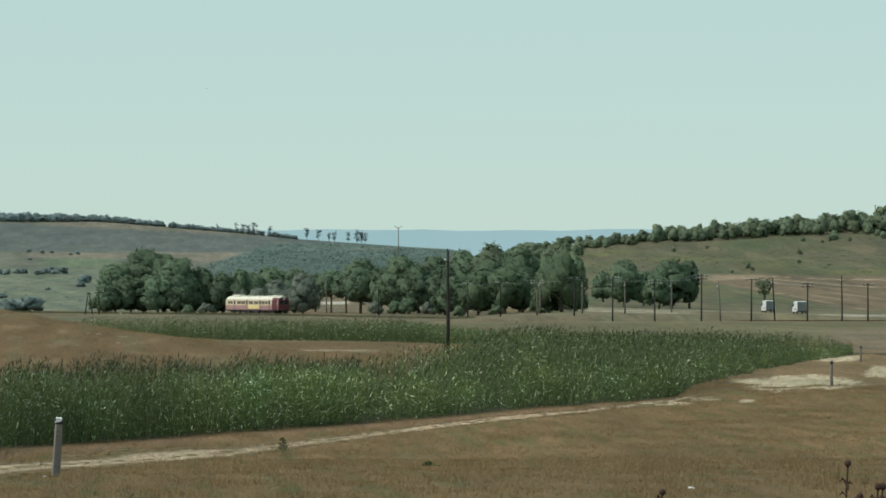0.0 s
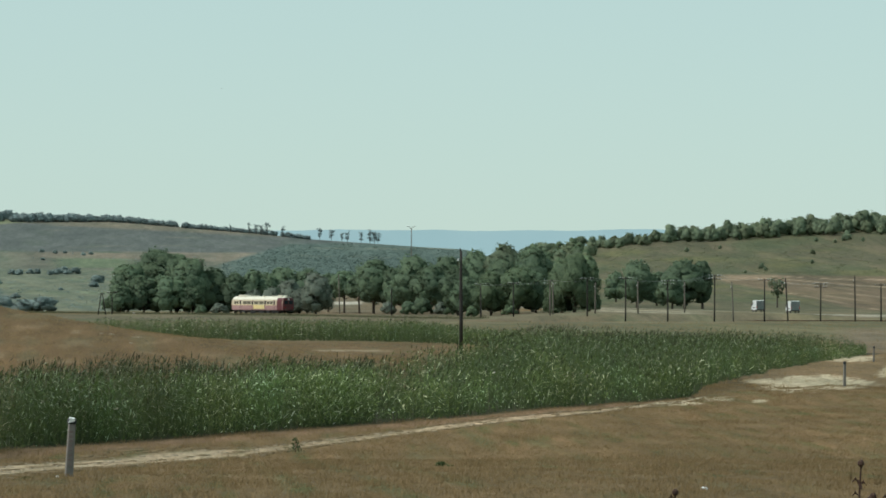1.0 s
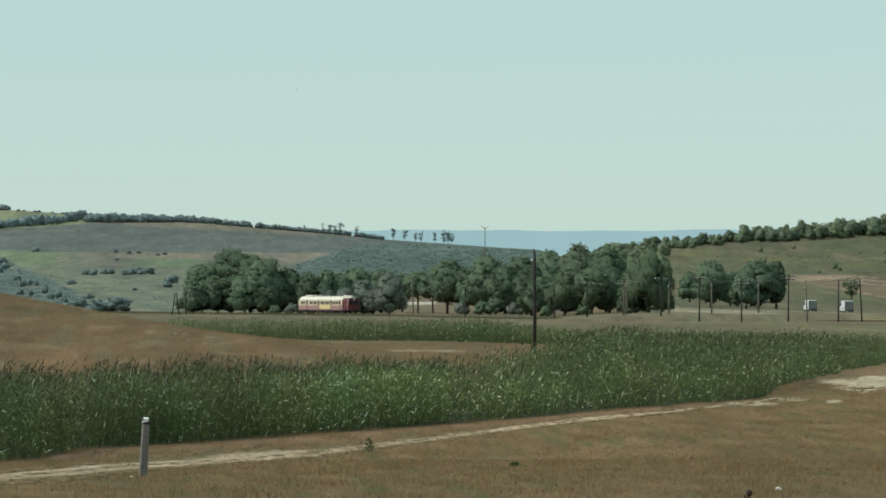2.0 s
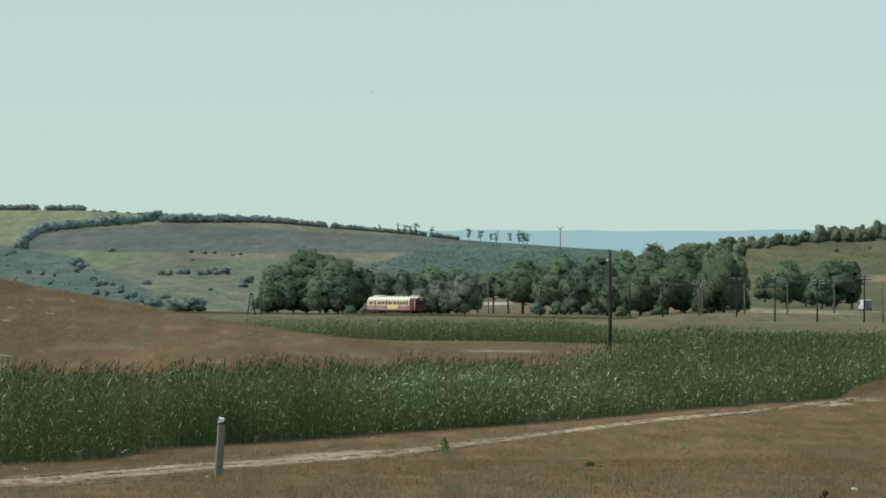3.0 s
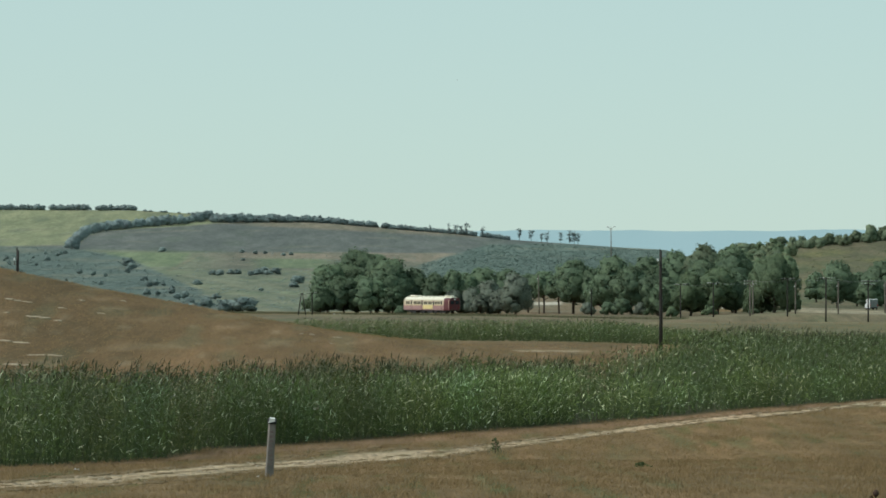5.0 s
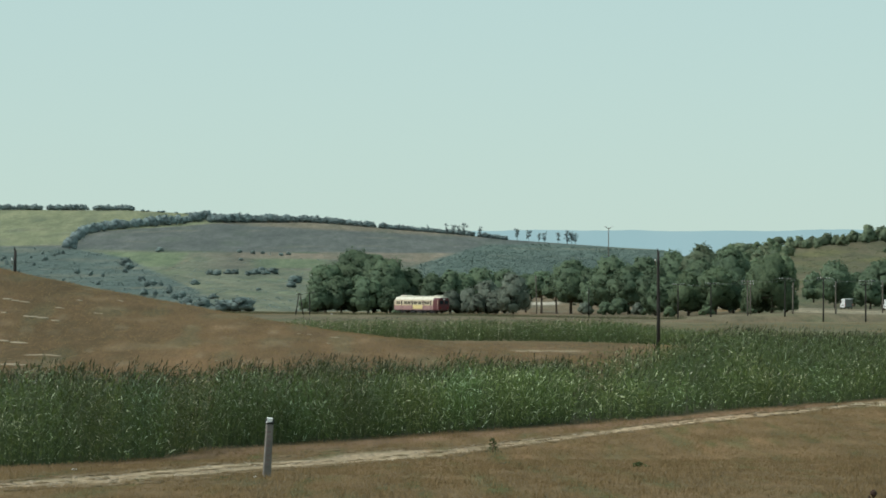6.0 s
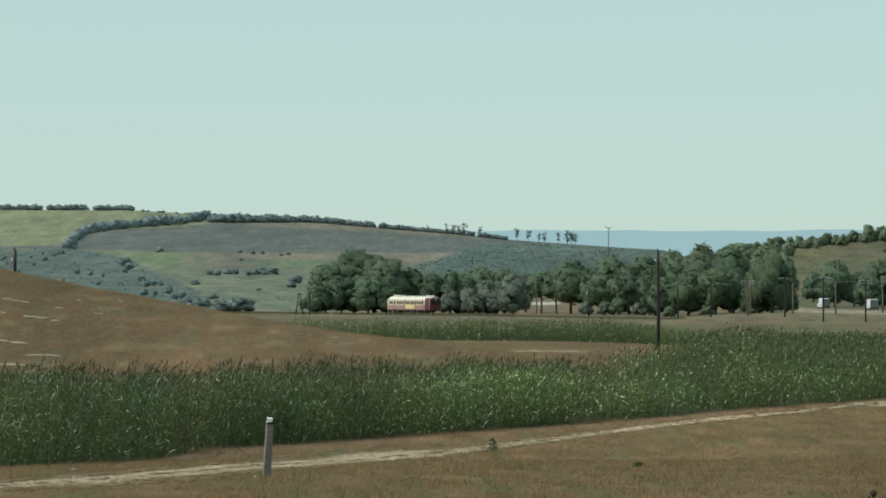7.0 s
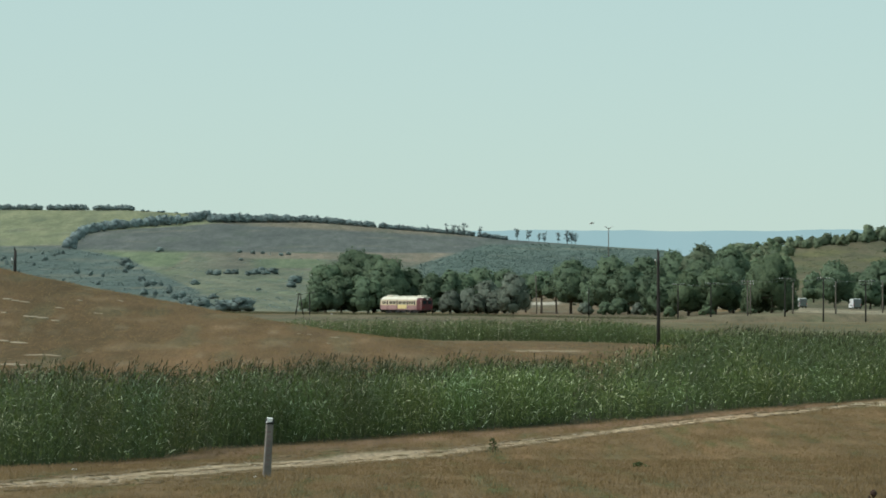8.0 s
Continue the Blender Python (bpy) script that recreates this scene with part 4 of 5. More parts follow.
def reeds(name, u0, u1, front, back, density, leaves, wide, tall, seed, label, bed_tone, plumes=0.35, soft=2.5, ruddy=1.0, deep_drop=0.88):
    """A reed bed: upright stems with long arching leaves and brown plumes."""
    rs = np.random.RandomState(seed)
    n0 = 400000
    us, t = rs.uniform(u0, u1, n0), rs.uniform(0, 1, n0)
    fr, bk = front(us), back(us)
    d = fr + (bk - fr) * t
    x = (us - 784) * d / F
    # keep an even number of stems to the square metre, with thin and thick places and a ragged edge
    area = (bk - fr) * d / F * (u1 - u0) / n0
    edge = np.minimum(d - fr, bk - d)
    keep = rs.uniform(0, 1, n0) < area * density(d - fr) * (0.75 + 0.45 * patches(x, d * 0.5, 5, seed + 1))
    keep &= edge > 1.2 * rs.uniform(0, 1, n0) * (1 + patches(x, d, 3, seed + 2))
    x, d, us, fr = x[keep], d[keep], us[keep], fr[keep]
    z = lie(x, d)
    n = len(x)
    h = tall(us, d) * (1 + 0.13 * patches(x, d * 0.4, 5, seed + 3)) * rs.uniform(0.84, 1.06, n) * (0.55 + 0.45 * ease(0, soft, d - fr))
    base = np.stack([x, d, z], 1)
    lean = rs.normal(0, 0.11, (n, 2)) + np.array([0.06, 0.0])
    tip = base + np.stack([lean[:, 0] * h, lean[:, 1] * h, h], 1)
    sw = np.stack([np.full(n, 0.008 * wide), rs.normal(0, 0.004, n), np.zeros(n)], 1)
    stem = np.stack([base - sw, base + sw, tip], 1).reshape(-1, 3)
    stem_f = np.arange(n * 3).reshape(n, 3)
    m = n * leaves
    i = np.repeat(np.arange(n), leaves)
    f = rs.uniform(0.0, 1.0, m) ** 0.8 * 0.99
    p0 = base[i] + (tip[i] - base[i]) * f[:, None]
    az = rs.uniform(0, 6.283, m)
    way = np.stack([np.cos(az) * 0.9 + 0.1, np.sin(az) * 0.9, np.zeros(m)], 1)
    length = rs.uniform(0.08, 0.24, m) * (0.8 + 0.25 * wide)
    rise = rs.uniform(-0.4, 1.4, m)
    p1 = p0 + way * (length * 0.45)[:, None] + np.stack([0 * f, 0 * f, length * 0.5 * rise], 1)
    p2 = p0 + way * length[:, None] + np.stack([0 * f, 0 * f, length * (rise * 0.95 - 0.14)], 1)
    ws = np.stack([-np.sin(az), np.cos(az), rs.normal(0, 0.5, m)], 1) * (rs.uniform(0.006, 0.013, m) * wide)[:, None]
    lv = np.stack([p0 - ws * 0.6, p0 + ws * 0.6, p1 + ws, p1 - ws, p2], 1).reshape(-1, 3)
    k = np.arange(m)[:, None] * 5
    lf = np.concatenate([k + np.array([[0, 1, 2]]), k + np.array([[0, 2, 3]]), k + np.array([[3, 2, 4]])], 0)
    q = rs.uniform(0, 1, n) < plumes
    pn = int(q.sum())
    pt = tip[q]
    sw = np.stack([rs.uniform(0.01, 0.02, pn) * wide, rs.normal(0, 0.02, pn), np.zeros(pn)], 1)
    up = np.stack([rs.normal(0.05, 0.04, pn), rs.normal(0, 0.03, pn), rs.uniform(0.13, 0.24, pn)], 1)
    pv = np.stack([pt - up * 0.25, pt + sw + up * 0.3, pt + up, pt - sw + up * 0.35], 1).reshape(-1, 3)
    kk = np.arange(pn)[:, None] * 4
    pf = np.concatenate([kk + np.array([[0, 1, 2]]), kk + np.array([[0, 2, 3]])], 0)
    verts = np.concatenate([stem, lv, pv])
    faces = np.concatenate([stem_f, lf + len(stem), pf + len(stem) + len(lv)])
    slots = np.concatenate([np.full(len(stem_f), 2), np.zeros(len(lf)), np.ones(len(pf))])
    me = array_mesh(name, verts, faces, [REED_LEAF, REED_PLUME, REED_STEM], slots)
    # leaves darken into the bed and up the stem; tone varies from place to place
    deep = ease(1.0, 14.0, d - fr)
    leaf_tone = (1.25 - 0.42 * f) * (1.5 - deep_drop * deep[i]) * bed_tone(us[i]) * (1 + 0.32 * patches(x[i], d[i] * 0.3, 4, seed + 7) + 0.22 * patches(x[i], d[i] * 0.4, 1.2, seed + 8))
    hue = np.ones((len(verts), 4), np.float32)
    tint = np.stack([leaf_tone * ruddy * (1 + 0.14 * patches(x[i], d[i] * 0.3, 6, seed + 9)), leaf_tone, leaf_tone * 0.82], 1)
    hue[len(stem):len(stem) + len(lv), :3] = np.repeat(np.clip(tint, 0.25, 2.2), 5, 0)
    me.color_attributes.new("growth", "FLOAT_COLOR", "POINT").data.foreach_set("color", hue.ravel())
    tagged(new(name, me), label, "reeds", kind="stuff")


def line_of(us, ds):
    return lambda u: np.interp(u, us, ds)


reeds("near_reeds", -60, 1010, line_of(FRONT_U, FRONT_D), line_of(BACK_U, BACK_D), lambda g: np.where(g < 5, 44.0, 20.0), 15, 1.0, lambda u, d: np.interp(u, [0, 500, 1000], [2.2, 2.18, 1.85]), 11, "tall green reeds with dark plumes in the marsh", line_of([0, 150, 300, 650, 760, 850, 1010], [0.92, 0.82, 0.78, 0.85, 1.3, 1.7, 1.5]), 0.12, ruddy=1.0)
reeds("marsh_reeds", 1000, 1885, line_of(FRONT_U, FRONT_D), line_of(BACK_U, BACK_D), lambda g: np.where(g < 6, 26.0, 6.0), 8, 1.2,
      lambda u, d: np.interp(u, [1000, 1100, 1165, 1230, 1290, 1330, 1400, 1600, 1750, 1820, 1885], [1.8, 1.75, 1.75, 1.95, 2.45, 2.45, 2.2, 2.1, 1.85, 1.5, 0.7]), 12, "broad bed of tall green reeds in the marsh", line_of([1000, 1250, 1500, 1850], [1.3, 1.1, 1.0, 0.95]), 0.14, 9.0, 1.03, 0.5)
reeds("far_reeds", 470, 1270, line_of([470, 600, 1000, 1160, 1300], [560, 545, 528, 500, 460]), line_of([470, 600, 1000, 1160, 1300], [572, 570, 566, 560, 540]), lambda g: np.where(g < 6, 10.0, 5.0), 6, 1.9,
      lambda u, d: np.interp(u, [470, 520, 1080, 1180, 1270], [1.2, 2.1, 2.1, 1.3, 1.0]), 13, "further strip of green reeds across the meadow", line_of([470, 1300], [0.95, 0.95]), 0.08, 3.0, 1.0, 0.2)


# ======== dry grass of the foreground, the mound and the field edges ========
def grass(name, count, u0, u1, d0, d1, tall, wide, seed, label, where):
    rs = np.random.RandomState(seed)
    us, d = rs.uniform(u0, u1, count), np.sqrt(rs.uniform(d0 ** 2, d1 ** 2, count))
    x = (us - 784) * d / F
    keep = where(us, d, x) > rs.uniform(0, 1, count)
    x, d = x[keep], d[keep]
    z = lie(x, d)
    n = len(x) * 3
    i = np.repeat(np.arange(len(x)), 3)
    b = np.stack([x[i] + rs.normal(0, 0.05, n), d[i] + rs.normal(0, 0.05, n), z[i] - 0.02], 1)
    h = tall * rs.uniform(0.5, 1.4, n) * (1 + 0.4 * patches(b[:, 0], b[:, 1] * 0.4, 6, seed + 5))
    t = b + np.stack([rs.normal(0.05, 0.35, n) * h, rs.normal(0, 0.3, n) * h, h], 1)
    w = np.stack([wide * rs.uniform(0.5, 1.2, n), rs.normal(0, wide * 0.4, n), np.zeros(n)], 1)
    v = np.stack([b - w, b + w, t], 1).reshape(-1, 3)
    f = np.arange(n * 3).reshape(n, 3)
    me = array_mesh(name, v, f, [DRY_GRASS])
    me.polygons.foreach_set("use_smooth", np.ones(len(f), bool))
    up = rs.normal(0, 0.25, (n, 3)) + np.array([-0.1, -0.1, 1.0])
    me.normals_split_custom_set_from_vertices(np.repeat(up / np.linalg.norm(up, axis=1)[:, None], 3, 0).tolist())
    tagged(new(name, me), label, "grass", kind="stuff")


def off_track(us, d, x):
    fr = np.interp(us, FRONT_U, FRONT_D)
    pd = np.interp(us, PATH_U, PATH_D)
    return (d < fr + 1) * (np.abs(d - pd) > 0.8 * np.interp(us, PATH_U, PATH_HALF)) * (0.55 + 0.4 * patches(x, d * 0.3, 4, 77))


grass("dry_grass", 190000, -60, 1960, 78, 250, 0.085, 0.007, 21, "short dry yellow-brown grass beside the track", off_track)
grass("bank_grass", 5000, 1560, 1960, 236, 410, 0.2, 0.012, 24, "dry brown grass on the washed-out bank", lambda us, d, x: (d < np.interp(us, FRONT_U, FRONT_D) - 1) * (patches(x, d * 0.12, 2.0, 93) > 0.1) * (1 - 0.8 * ease(1690, 1720, us)))
grass("mound_grass", 48000, -60, 1100, 170, 420, 0.11, 0.008, 22, "dry brown grass on the mound", lambda us, d, x: (d > np.interp(us, BACK_U, BACK_D)) * 0.7)
grass("meadow_grass", 24000, 440, 1960, 430, 940, 0.10, 0.03, 23, "dry meadow grass before the railway", lambda us, d, x: (d > np.interp(us, BACK_U, BACK_D) + 5) * (0.5 + 0.5 * patches(x, d * 0.2, 30, 78)))


# ======== turf rims and clods along the track and on the washed-out bank ========
def clods(name, places, sizes, rs, mat, label, category):
    x, y = places[:, 0], places[:, 1]
    c = np.stack([x, y, lie(x, y)], 1)
    p, f, _ = lumps(c, sizes, rs, BALL_COARSE, 0.2)
    me = array_mesh(name, p, f, [mat])
    tagged(new(name, me), label, category, kind="stuff")


def track_relief():
    rs = np.random.RandomState(61)

    def strew(n, side, spread, u0=-60, u1=1600):
        us = rs.uniform(u0, u1, n)
        d = np.interp(us, PATH_U, PATH_D) + (side + rs.normal(0, spread, n)) * np.interp(us, PATH_U, PATH_HALF)
        d = d + 1.0 * patches((us - 784) * d / F, d * 0.2, 14, 11)
        return np.stack([(us - 784) * d / F, d], 1)

    def shapes(n, long, deep, high):
        return np.stack([rs.uniform(0.3, 1.0, n) * long, rs.uniform(0.4, 1.0, n) * deep, rs.uniform(0.35, 1.0, n) * high], 1)

    rim = np.concatenate([strew(300, 1.05, 0.1), strew(300, -1.05, 0.12), strew(60, 0.0, 0.1)])
    clods("turf_clods", rim, shapes(len(rim), 0.26, 0.2, 0.035), rs, TURF, "low brown turf rims along the worn track", "turf")
    bed = np.concatenate([strew(150, 0.5, 0.25), strew(150, -0.5, 0.25)])
    clods("marl_clods", bed, shapes(len(bed), 0.13, 0.12, 0.03), rs, MARL, "pale dry clods in the ruts of the track", "clods")


track_relief()


# ======== posts, poles and lamps ========
def marker_post(u, d, tall, lean, writing, label, dark_top):
    x, y, z = stand(u, d)
    ob = new("marker_post")
    ob.matrix_basis = pose(x, y, z - 0.02, 0, lean, 8)
    w = 0.155 if writing else 0.13
    sh = Shell()
    rings = []
    for k, hh in enumerate((-0.25, 0.0, tall * 0.35, tall * 0.7, tall - 0.13)):
        g = w / 2 * (1.12 - 0.05 * k)
        c = 0.018
        rings.append([(px + 0.004 * math.sin(5 * k + q), py, hh) for q, (px, py) in enumerate(((g - c, -g), (g, -g + c), (g, g - c), (g - c, g), (-g + c, g), (-g, g - c), (-g, -g + c), (-g + c, -g)))])
    sh.face_ring(rings)
    part("shaft", sh, CONCRETE, ob, "weathered grey concrete shaft")
    if writing:
        part("cap", Shell().box((0, 0, tall - 0.065), (w + 0.02, w + 0.02, 0.12), 0.02), DARK_PAINT, ob, "dark weathered cap")
        part("cap_face", Shell().face_ring([[(-0.085, -0.10, tall - 0.10), (0.04, -0.10, tall - 0.07), (0.05, -0.10, tall - 0.015), (-0.05, -0.10, tall - 0.005)],
                                            [(-0.085, 0.02, tall - 0.05), (0.04, 0.02, tall - 0.03), (0.05, 0.02, tall + 0.012), (-0.05, 0.02, tall + 0.015)]]), WHITE_PAINT, ob, "chipped white paint on the cap")
        rs = random.Random(3)
        for k in range(8):
            bar = Shell().box((-0.01 + rs.uniform(-0.01, 0.01), -w / 2 - 0.006, tall - 0.28 - k * 0.095), (0.075, 0.008, 0.045 + rs.uniform(-0.008, 0.01)), 0.002)
            part("writing_bar", bar, WORN_RED, ob, "worn reddish painted lettering, unreadable" if k == 0 else "")
    else:
        part("cap", Shell().box((0, 0, tall - 0.06), (w + 0.01, w + 0.01, 0.15), 0.03), DARK_PAINT if dark_top else WHITE_PAINT, ob, "black painted top")
    return tagged(ob, label, "post", "marker posts along the cable route")


marker_post(472, 103.5, 1.22, 3.2, True, "leaning grey concrete marker post with white cap beside the track", False)
marker_post(1847, 240, 1.2, 0.0, False, "upright grey marker post with black top beside bare marl", True)
marker_post(1899, 372, 1.2, 0.5, False, "thin distant marker post with black top by the reeds", True)


def insulator(sh, c, s=0.07):
    sh.tube([(c[0], c[1], c[2]), (c[0], c[1], c[2] + s * 0.8), (c[0], c[1], c[2] + s), (c[0], c[1], c[2] + s * 1.9)], [s * 0.5, s * 0.75, s * 0.4, s * 0.25], 7)
    return sh


def wood_pole(name, u, d, top, lean, arms, mat, label, r=0.12, tall=None, group=""):
    """A line pole with cross-arms and porcelain insulators."""
    x, y, z = stand(u, d)
    h = tall if tall else (ground_reading(u, d) - top) * d / F
    ob = new(name)
    ob.matrix_basis = pose(x, y, z, 0, lean, 0)
    part("shaft", Shell().tube([(0, 0, -0.6), (0.01, 0, h * 0.4), (-0.01, 0, h * 0.75), (0, 0, h)], [r * 1.15, r, r * 0.85, r * 0.7], 9), mat, ob, smooth=True)
    for k in range(arms):
        zz = h - 0.25 - 0.55 * k
        arm = part("cross_arm", Shell().box((0, -r, zz), (2.3, 0.10, 0.12), 0.015), mat, ob)
        for q in (-1.05, -0.55, 0.55, 1.05):
            part("insulator", insulator(Shell(), (q, -r, zz + 0.06), 0.10), PORCELAIN, arm, "white porcelain insulator")
    if not arms:
        hook = part("bracket", Shell().tube([(0, -r * 0.5, h - 1.1), (-0.22, -r, h - 1.15), (-0.25, -r, h - 0.8)], [0.03, 0.03, 0.025], 6), STEEL, ob, "iron hook bracket")
        part("insulator", insulator(Shell(), (-0.25, -r, h - 0.82), 0.11), PORCELAIN, hook, "white porcelain insulator")
        part("top_pin", insulator(Shell(), (-0.06, 0, h), 0.12), DARK_PAINT, ob)
    WIRE_ENDS.append((u, arms, ob.matrix_basis @ Vector((0, -r, h - 0.04))))
    return tagged(ob, label, "utility pole", group)


WIRE_ENDS = []
wood_pole("utility_pole", 1165, 420, 445, 0.0, 0, OLD_WOOD, "tall dark tarred utility pole standing in the reeds", 0.15)
wood_pole("utility_pole", 24, 402, 443, 1.0, 0, OLD_WOOD, "dark utility pole standing behind the dry mound", 0.16)


def rail_poles():
    g = "poles along the railway"
    near = "dark wooden telegraph pole with cross-arm beside the railway"
    plain = "plain weathered wooden pole leaning beside the railway"
    for u, d, top, lean, arms, mat in [(1912, 905, 503, 0, 1, OLD_WOOD), (1804, 915, 501, 0.6, 2, OLD_WOOD), (1704, 915, 494, 0.4, 1, OLD_WOOD), (1615, 925, 487, 0.6, 2, OLD_WOOD), (1532, 925, 496, 0, 2, OLD_WOOD),
                                       (1457, 940, 491, 0.3, 1, OLD_WOOD), (1389, 955, 492, 0.2, 1, OLD_WOOD), (1323, 965, 496, 0, 2, GREY_WOOD)]:
        wood_pole("telegraph_pole", u, d, top, lean, arms, mat, near, 0.14, group=g)
    for u, d, top, lean, arms, mat in [
                                       (1866, 900, 490, -0.6, 0, OLD_WOOD), (1746, 910, 494, -3.0, 0, OLD_WOOD), (1649, 930, 501, -2.5, 0, GREY_WOOD), (1562, 1000, 500, 0, 0, GREY_WOOD), (1479, 980, 500, 0, 0, GREY_WOOD),
                                       (1403, 990, 501, 0.6, 0, GREY_WOOD), (1328, 1010, 500, 0, 0, GREY_WOOD), (1042, 1120, 512, 0, 0, OLD_WOOD), (1200, 1020, 502, 0, 1, OLD_WOOD), (1258, 1000, 500, 0, 1, OLD_WOOD), (950, 1225, 488, -1.5, 0, GREY_WOOD)]:
        wood_pole("telegraph_pole", u, d, top, lean, arms, mat, near if arms else plain, 0.14, group=g)
    # slack wires from arm to arm
    ends = sorted((e for e in WIRE_ENDS if e[1]), key=lambda e: -e[0])
    for (u0, _, a), (u1, _, b) in zip(ends, ends[1:]):
        for q in (-1.05, 1.05):
            sag = [a.lerp(b, f) + Vector((q, 0, -2.2 * f * (1 - f))) for f in (0, 0.17, 0.33, 0.5, 0.67, 0.83, 1)]
            ob = new("overhead_wire", Shell().tube(sag, [0.016] * 7, 3).mesh("overhead_wire", WIRE))
            tagged(ob, "thin slack wire strung between telegraph poles", "wire", "wires along the railway")
    # braced pole and its neighbour at the far end of the line
    x, y, z = stand(530, 1175)
    ob = new("braced_pole")
    ob.matrix_basis = pose(x, y, z)
    for sx in (-1, 1):
        part("leg", Shell().tube([(sx * 0.95, 0, -0.5), (sx * 0.12, 0, 5.1)], [0.14, 0.10], 8), OLD_WOOD, ob, smooth=True)
    arm = part("cross_arm", Shell().box((0, -0.15, 4.8), (1.6, 0.1, 0.12), 0.015), OLD_WOOD, ob)
    for q in (-0.7, 0.7):
        part("insulator", insulator(Shell(), (q, -0.15, 4.86), 0.1), PORCELAIN, arm, "white porcelain insulator")
    tagged(ob, "dark two-legged braced wooden pole beside the railway", "utility pole", g)
    wood_pole("telegraph_pole", 548, 1180, 517, 0, 1, OLD_WOOD, near, 0.13, group=g)


rail_poles()


def lamp_mast():
    x, y, z = stand(1077, 2400)
    h = EYE_Z + (500 - 403) * 2400 / F - z
    ob = new("light_mast")
    ob.matrix_basis = pose(x, y, z)
    part("shaft", Shell().tube([(0, 0, -0.5), (0, 0, h * 0.5), (0, 0, h)], [0.30, 0.24, 0.18], 10), GREY_WOOD, ob, smooth=True)
    for sx in (-1, 1):
        arm = part("arm", Shell().tube([(0, 0, h - 0.9), (sx * 0.9, 0, h - 0.1), (sx * 1.3, 0, h + 0.3)], [0.12, 0.11, 0.1], 7), GREY_WOOD, ob, smooth=True)
        part("lamp_head", Shell().box((sx * 1.55, 0, h + 0.45), (1.1, 0.5, 0.35), 0.08), WHITE_PAINT, arm, "pale lamp housing")
    tagged(ob, "tall pale light mast with two lamp heads on the hill", "light mast")


lamp_mast()


# ======== railway ========
def track_place(s):
    """A place on the track's middle line, s metres beyond the railcar's first stand; straight, then bending away."""
    t = s / 3.9
    u, d = 827.5 - 13.5 * t, 1150 + 3.45 * t
    return (u - 784) * d / F, d


def rail_level(d):
    return EYE_Z + float(np.interp(d, [940, 1060], [-7.12, -7.34]))


def make_track():
    pts = [track_place(s) for s in np.arange(-20, 120, 4.0)]
    x0, y0 = pts[0]
    # towards the road it swings round to run along the meadow's edge
    bend = [Vector(p) for p in ((190, 932), (150, 934), (121, 937), (96, 943), (80, 957), (68, 982), (52, 1020), (36, 1062), (x0, y0), pts[1])]
    back = []
    for k in range(1, len(bend) - 2):
        for q in range(6):
            f = q / 6
            a, b, c, e = bend[k - 1:k + 3]
            p = 0.5 * (2 * b + (c - a) * f + (2 * a - 5 * b + 4 * c - e) * f ** 2 + (3 * b - a - 3 * c + e) * f ** 3)
            back.append((p.x, p.y))
    line = back + pts
    ways = []
    for k in range(len(line)):
        a, b = Vector(line[max(k - 1, 0)]), Vector(line[min(k + 1, len(line) - 1)])
        ways.append((b - a).normalized())

    def strip(profile):
        rings = []
        for (x, y), w in zip(line, ways):
            n = Vector((w.y, -w.x))
            zz = rail_level(y)
            rings.append([(x + n.x * o, y + n.y * o, zz + hh) for o, hh in profile])
        return rings
    bed = new("railway_track")
    part("ballast", Shell().face_ring(strip([(-2.9, -0.75), (-1.7, -0.24), (1.7, -0.24), (2.9, -0.75)])), BALLAST, bed, "grey-brown ballast bank")
    for sx in (-1, 1):
        part("rail", Shell().face_ring(strip([(sx * 0.76 - 0.036, 0), (sx * 0.76 + 0.036, 0), (sx * 0.76 + 0.03, -0.15), (sx * 0.76 - 0.03, -0.15)])), STEEL, bed, "rusty steel rail")
    sh = Shell()
    for k in range(len(line) - 1):
        a, b = Vector(line[k]), Vector(line[k + 1])
        w = ways[k]
        n = Vector((w.y, -w.x))
        for q in range(6):
            c = a + (b - a) * (q / 6)
            zz = rail_level(c.y)
            sh.face_ring([[(c.x + n.x * o + w.x * e, c.y + n.y * o + w.y * e, zz + hh) for o in (-1.3, 1.3)] for e, hh in ((-0.12, -0.24), (-0.11, -0.155), (0.11, -0.155), (0.12, -0.24))], False, False)
    tagged(part("sleepers", sh, OLD_WOOD, bed, "dark wooden sleepers"), kind="stuff")
    tagged(bed, "single railway track on a low ballast bank", "railway", kind="structure")
    # uncut grass on the near side of the bank, as far as the road's bend
    rs = np.random.RandomState(88)
    n = 9000
    k = rs.randint(30, len(line) - 1, n)
    a, b = np.array(line)[k], np.array(line)[k + 1]
    w = np.array([tuple(q) for q in ways])[k]
    c = a + (b - a) * rs.uniform(0, 1, n)[:, None] + np.stack([-w[:, 1], w[:, 0]], 1) * (3.0 + np.abs(rs.normal(0, 2.5, n)))[:, None]
    base = np.stack([c[:, 0], c[:, 1], lie(c[:, 0], c[:, 1]) - 0.05], 1)
    h = rs.uniform(0.25, 0.7, n)
    tip = base + np.stack([rs.normal(0.05, 0.3, n) * h, rs.normal(0, 0.3, n) * h, h], 1)
    half = np.stack([rs.uniform(0.03, 0.07, n), rs.normal(0, 0.02, n), np.zeros(n)], 1)
    me = array_mesh("trackside_grass", np.stack([base - half, base + half, tip], 1).reshape(-1, 3), np.arange(n * 3).reshape(n, 3), [VERGE_GRASS])
    tagged(new("trackside_grass", me), "tall dry grass along the railway bank", "grass", kind="stuff")


make_track()


